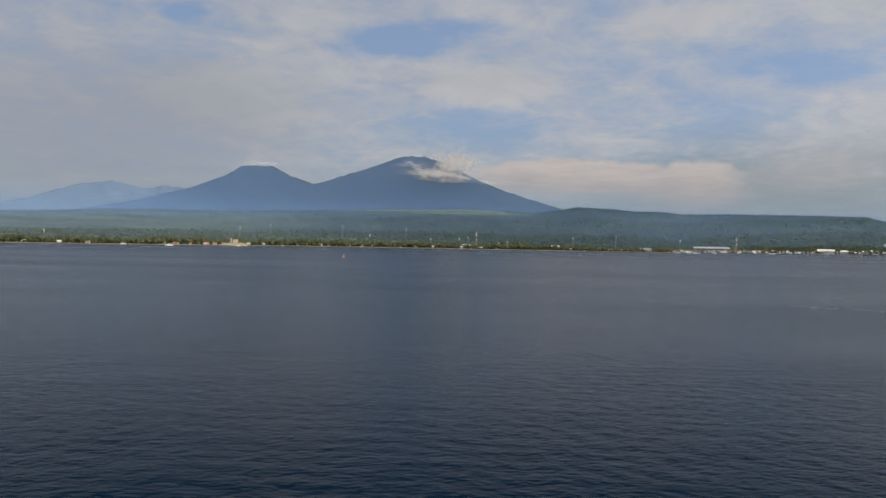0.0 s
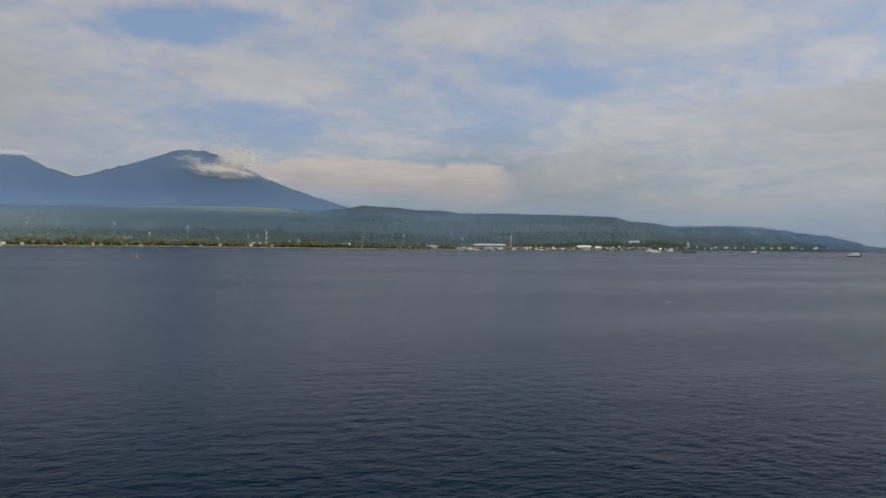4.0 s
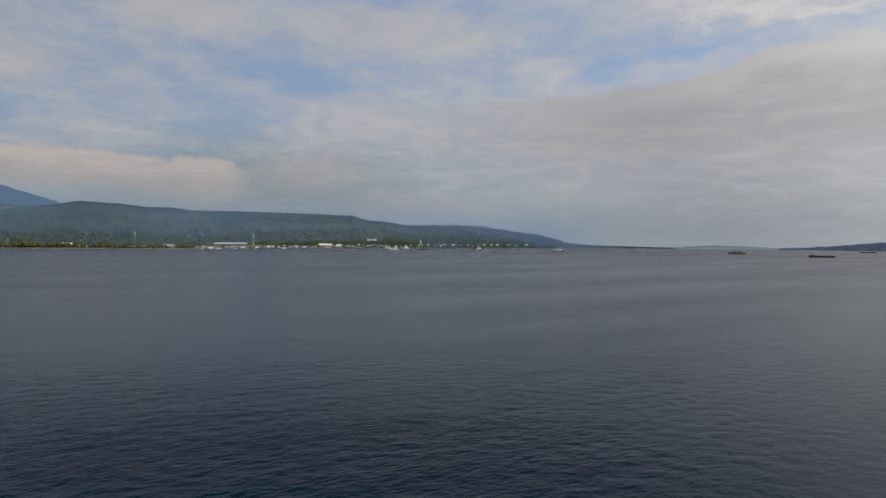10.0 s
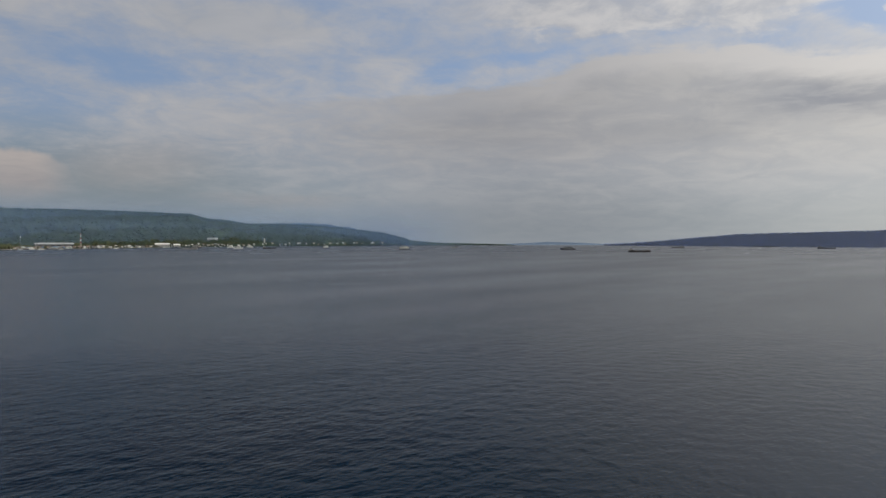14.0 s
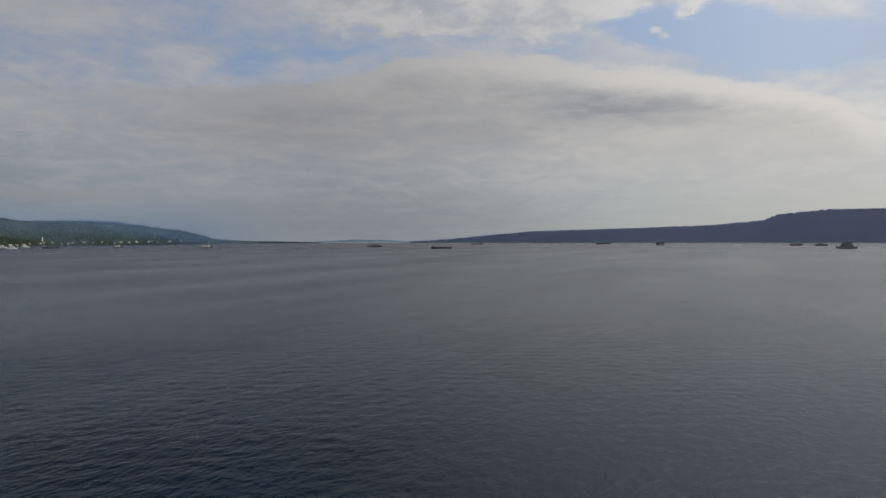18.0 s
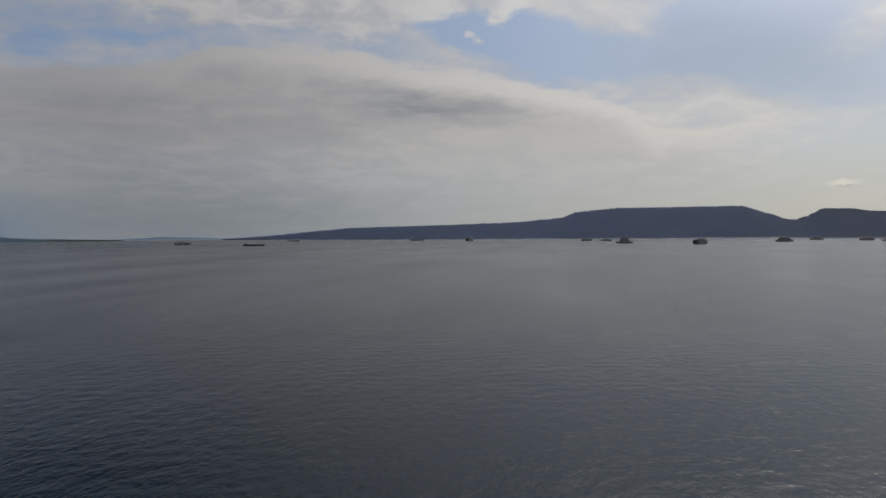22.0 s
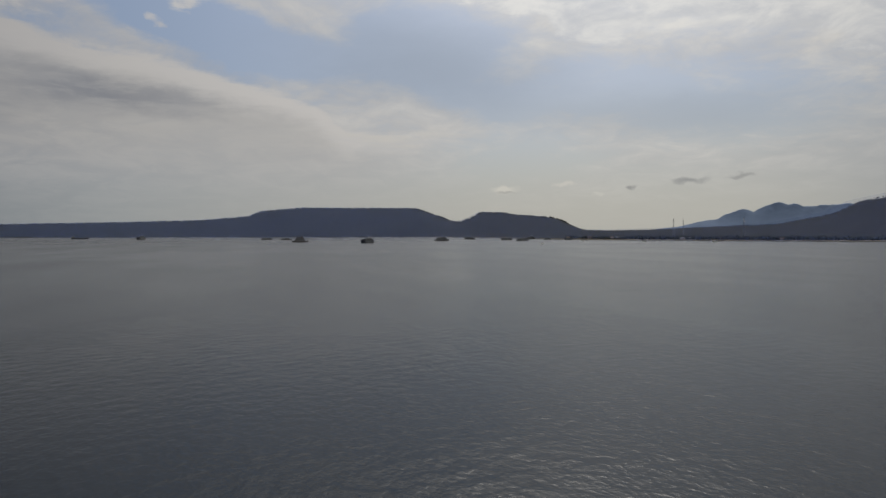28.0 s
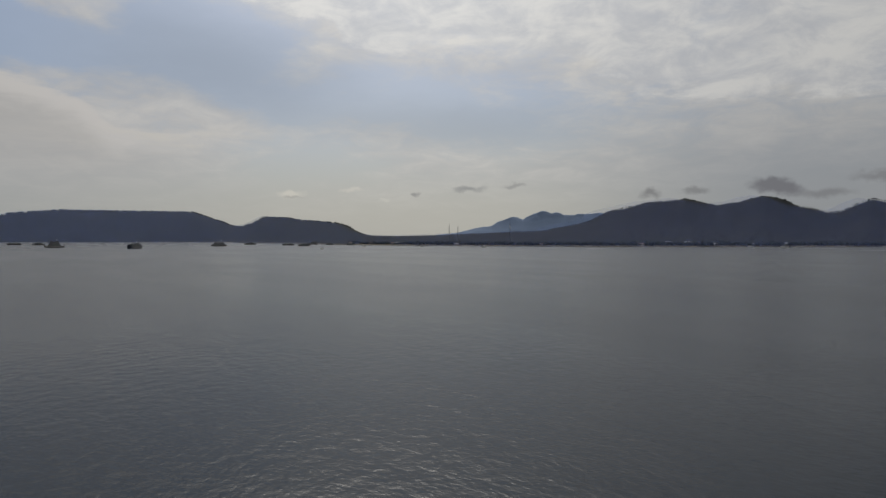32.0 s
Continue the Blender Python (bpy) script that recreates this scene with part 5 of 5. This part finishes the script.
def motor_boat(x, y, turn, length, label, hull="white", group="small boats"):
    mb = thing("motor_boat", pose(x, y, 0, 0, 0, turn), label, "boat", group)
    k = length / 13
    part("hull", hull_mesh(length, length * 0.27, 1.7 * k, 0.12, 0.85, 0.9 * k, -0.5), hull, mb)
    cab = part("cabin", Solid().box(-length * 0.28, length * 0.18, -length * 0.1, length * 0.1, 1.5 * k, 3.6 * k, 0.25), "bright", mb)
    part("window", Solid().box(-length * 0.26, length * 0.185, -length * 0.102, length * 0.102, 2.4 * k, 3.1 * k), "glass", cab, "dark strip of windows")
    part("canopy", Solid().box(-length * 0.3, length * 0.12, -length * 0.11, length * 0.11, 4.4 * k, 4.6 * k), "white", mb)
    part("mast", Solid().tube((0, 0, 4.5 * k), (0, 0, 6.5 * k), 0.08, 0.05, 5), "white", mb)
    return mb


def facing(x, y, swing=0.0):
    """The turn that lays a hull across the line from the middle of the flight, swung by some degrees."""
    return -math.degrees(math.atan2(x + 100, y + 70)) + swing


WHITE = dict(hull="white", house_mat="bright")
# ferries against the sun: the shade on their white decks is this grey
BACKLIT = dict(hull="black", house_mat="dim_grey")
for x, y, ln, swing, kw, label in (
        (1319, 1212, 30, -22, dict(hull="navy", house_mat="bright", long_house=0.86), "white car ferry with a dark hull under way"),
        (1508, 825, 37, 4, dict(hull="navy", house_mat="dim_grey", decks=1, long_house=0.72), "low car ferry with a grey deckhouse at anchor"),
        (1913, 156, 34, 62, dict(BACKLIT), "pale ferry lying nearly end-on at anchor"),
        (1735, -170, 28, 5, dict(BACKLIT, decks=1, long_house=0.84), "small dark ferry at anchor off the wooded shore"),
        (1675, -216, 26, -8, dict(BACKLIT, decks=1, long_house=0.7), "small ferry with raised ramps at anchor"),
        (1230, -218, 30, 10, dict(BACKLIT, decks=3, long_house=0.66), "stepped dark ferry with a tall deckhouse at anchor"),
        (1062, -321, 30, 60, dict(BACKLIT, hull="navy", decks=2, beam=10, long_house=0.9), "dark ferry lying nearly end-on at anchor"),
        (1291, -517, 30, 4, dict(BACKLIT, long_house=0.8), "ferry at anchor before the mesa, its upperworks greyed for back light"),
        (1562, -666, 28, -5, dict(BACKLIT, decks=1), "low ferry at anchor close to the shore"),
        (1391, -701, 26, 5, dict(BACKLIT, decks=1, long_house=0.86), "dark ferry at anchor close to the shore"),
        (1236, -678, 26, 0, dict(BACKLIT, decks=1, long_house=0.75), "dark ferry with raised ramps near the harbour"),
        (1411, 1627, 27, -25, dict(hull="navy", house_mat="bright", long_house=0.55), "white ferry with a dark raised bow"),
        (1347, 2039, 24, -20, dict(WHITE, decks=3, long_house=0.6), "white ferry waiting off the harbour"),
        (1140, 1700, 24, -20, dict(hull="bright", house_mat="bright", long_house=0.6), "white ferry with a black stern off the harbour"),
        (1250, 2100, 36, 0, dict(hull="navy", house_mat="grey", decks=2), "grey ferry at the crowded harbour front"),
        (1460, 2080, 16, 10, WHITE, "small white ferry off the waterfront"),
        (1560, 2230, 22, 20, WHITE, "small white ferry off the far waterfront"),
        (650, 1880, 20, 40, WHITE, "white ferry moored at the terminal"),
        (700, 1890, 19, 50, dict(hull="navy", house_mat="grey"), "grey ferry moored at the terminal"),
        (760, 1920, 24, 20, dict(hull="navy", house_mat="bright"), "white and blue ferry moored at the terminal"),
        (820, 1960, 20, 70, WHITE, "white ferry moored at the terminal"),
        (862, 1990, 24, 15, dict(hull="navy", house_mat="grey"), "grey ferry moored at the terminal"),
        (905, 2060, 22, 75, dict(WHITE, decks=3), "tall white ferry moored beside the terminal"),
        (1060, 2190, 26, 20, WHITE, "white ferry moored at the harbour"),
        (1120, 2230, 24, 60, dict(hull="navy", house_mat="bright"), "white ferry moored at the harbour"),
        (1520, -815, 22, 10, dict(BACKLIT, decks=1), "dark ferry moored in the eastern harbour"),
        (1440, -826, 20, 0, dict(BACKLIT, decks=1), "dark ferry moored in the eastern harbour"),
        (1605, -850, 24, 20, dict(BACKLIT), "dark ferry moored in the eastern harbour"),
        (1350, -838, 18, 35, dict(BACKLIT, decks=1), "dark ferry moored in the eastern harbour"),
        (1905, 1500, 22, 0, dict(house_mat="grey", hull="grey", decks=1), "pale far ferry in the haze")):
    ferry(x, y, facing(x, y, swing), ln, label, **kw)
for x, y, ln, swing, hull, label in (
        (1208, 504, 41, 0, "black", "long dark landing craft with its wheelhouse aft"),
        (2373, 867, 44, 180, "black", "far dark landing craft with a raised bow"),
        (2270, 380, 48, 4, "navy", "long grey cargo craft at anchor far out"),
        (945, 1640, 44, 175, "grey", "long open landing craft off the shore"),
        (1233, 1677, 40, 3, "black", "long dark landing craft near the harbour")):
    cargo_boat(x, y, facing(x, y, swing), ln, label, hull)
for x, y, ln, swing, label in ((-692, 1528, 14, 170, "small white motor boat close to the beach"), (-571, 1479, 15, 5, "white cabin boat close to the beach"), (-462, 1600, 10, 0, "small white boat on the beach edge"), (640, -1330, 12, 0, "small blue-grey boat near the dark shore"), (585, -1350, 14, 10, "small fishing boat near the dark shore"), (1010, -830, 9, 0, "tiny fishing boat off the low shore"), (1120, -760, 9, 20, "tiny fishing boat off the low shore"), (900, -900, 10, 5, "tiny fishing boat off the low shore"), (860, -560, 6, 30, "tiny fishing boat on the open water")):
    motor_boat(x, y, facing(x, y, swing), ln, label)

# the small craft that crowd the harbour front
rb = random.Random(8)
for i in range(24):
    az = rb.uniform(17.5, 33)
    r = float(knots(np.array([az]), WEST_SHORE)[0]) - rb.uniform(15, 150)
    x, y = r * math.sin(radians(az)), r * math.cos(radians(az))
    motor_boat(x, y, facing(x, y, rb.uniform(-40, 40)), rb.uniform(7, 12), "small white boat moored off the harbour front", rb.choice(("bright", "navy", "white")), "boats off the harbour")

# the channel buoys
for x, y, s, label in ((-103, 735, 0.75, "orange channel buoy with a cage top on the water"), (1775, -506, 1.3, "dark channel buoy far out on the water")):
    buoy = thing("buoy", pose(x, y, 0), label, "buoy")
    paint = "orange" if s < 1 else "black"
    part("float", Solid().tube((0, 0, -0.8 * s), (0, 0, 0.9 * s), 1.5 * s, 1.4 * s, 14), paint, buoy)
    cage = Solid()
    for i in range(4):
        t = math.pi / 4 + i * math.pi / 2
        cage.tube((1.2 * s * math.cos(t), 1.2 * s * math.sin(t), 0.8 * s), (0.35 * s * math.cos(t), 0.35 * s * math.sin(t), 3.6 * s), 0.1 * s, 0.08 * s, 6)
    part("cage", cage, paint, buoy)
    part("top_mark", Solid().tube((0, 0, 3.5 * s), (0, 0, 4.6 * s), 0.55 * s, 0.15 * s, 8), paint, buoy)
    part("lamp", Solid().tube((0, 0, 4.6 * s), (0, 0, 4.95 * s), 0.15 * s, 0.12 * s, 8), "white", buoy)


# ---- drifting foam lines on the current ----
def foam_streak(x, y, turn, length, label, seed):
    rng = random.Random(seed)
    v, f = [], []
    for i in range(int(length * 2.2)):
        t = rng.uniform(-0.5, 0.5)
        cx, cy = length * t, rng.gauss(0, 0.7) + 1.6 * math.sin(t * 7)
        w, d = rng.uniform(0.15, 0.7), rng.uniform(0.06, 0.2)
        b, n = len(v), 7
        for k in range(n):
            q = 6.283 * k / n
            r = rng.uniform(0.7, 1.2)
            v.append((cx + w * r * math.cos(q), cy + d * r * math.sin(q), 0.17))
        v.append((cx, cy, 0.21))
        f += [(b + k, b + (k + 1) % n, b + n) for k in range(n)]
    ob = mesh_object("foam_streak", v, f, "foam")
    ob.matrix_world = pose(x, y, 0, 0, 0, turn)
    return tagged(ob, label, "foam", kind="stuff")


M["foam"] = material("sea_foam", (0.11, 0.13, 0.145), 0.7, grain=0.2, scale=2.0)
foam_streak(118, 212, -38, 26, "thin broken line of pale foam on the sea", 1)
foam_streak(122, 168, -44, 30, "thin broken line of pale foam on the sea", 2)
foam_streak(205, 214, -46, 22, "thin broken line of pale foam on the sea", 3)
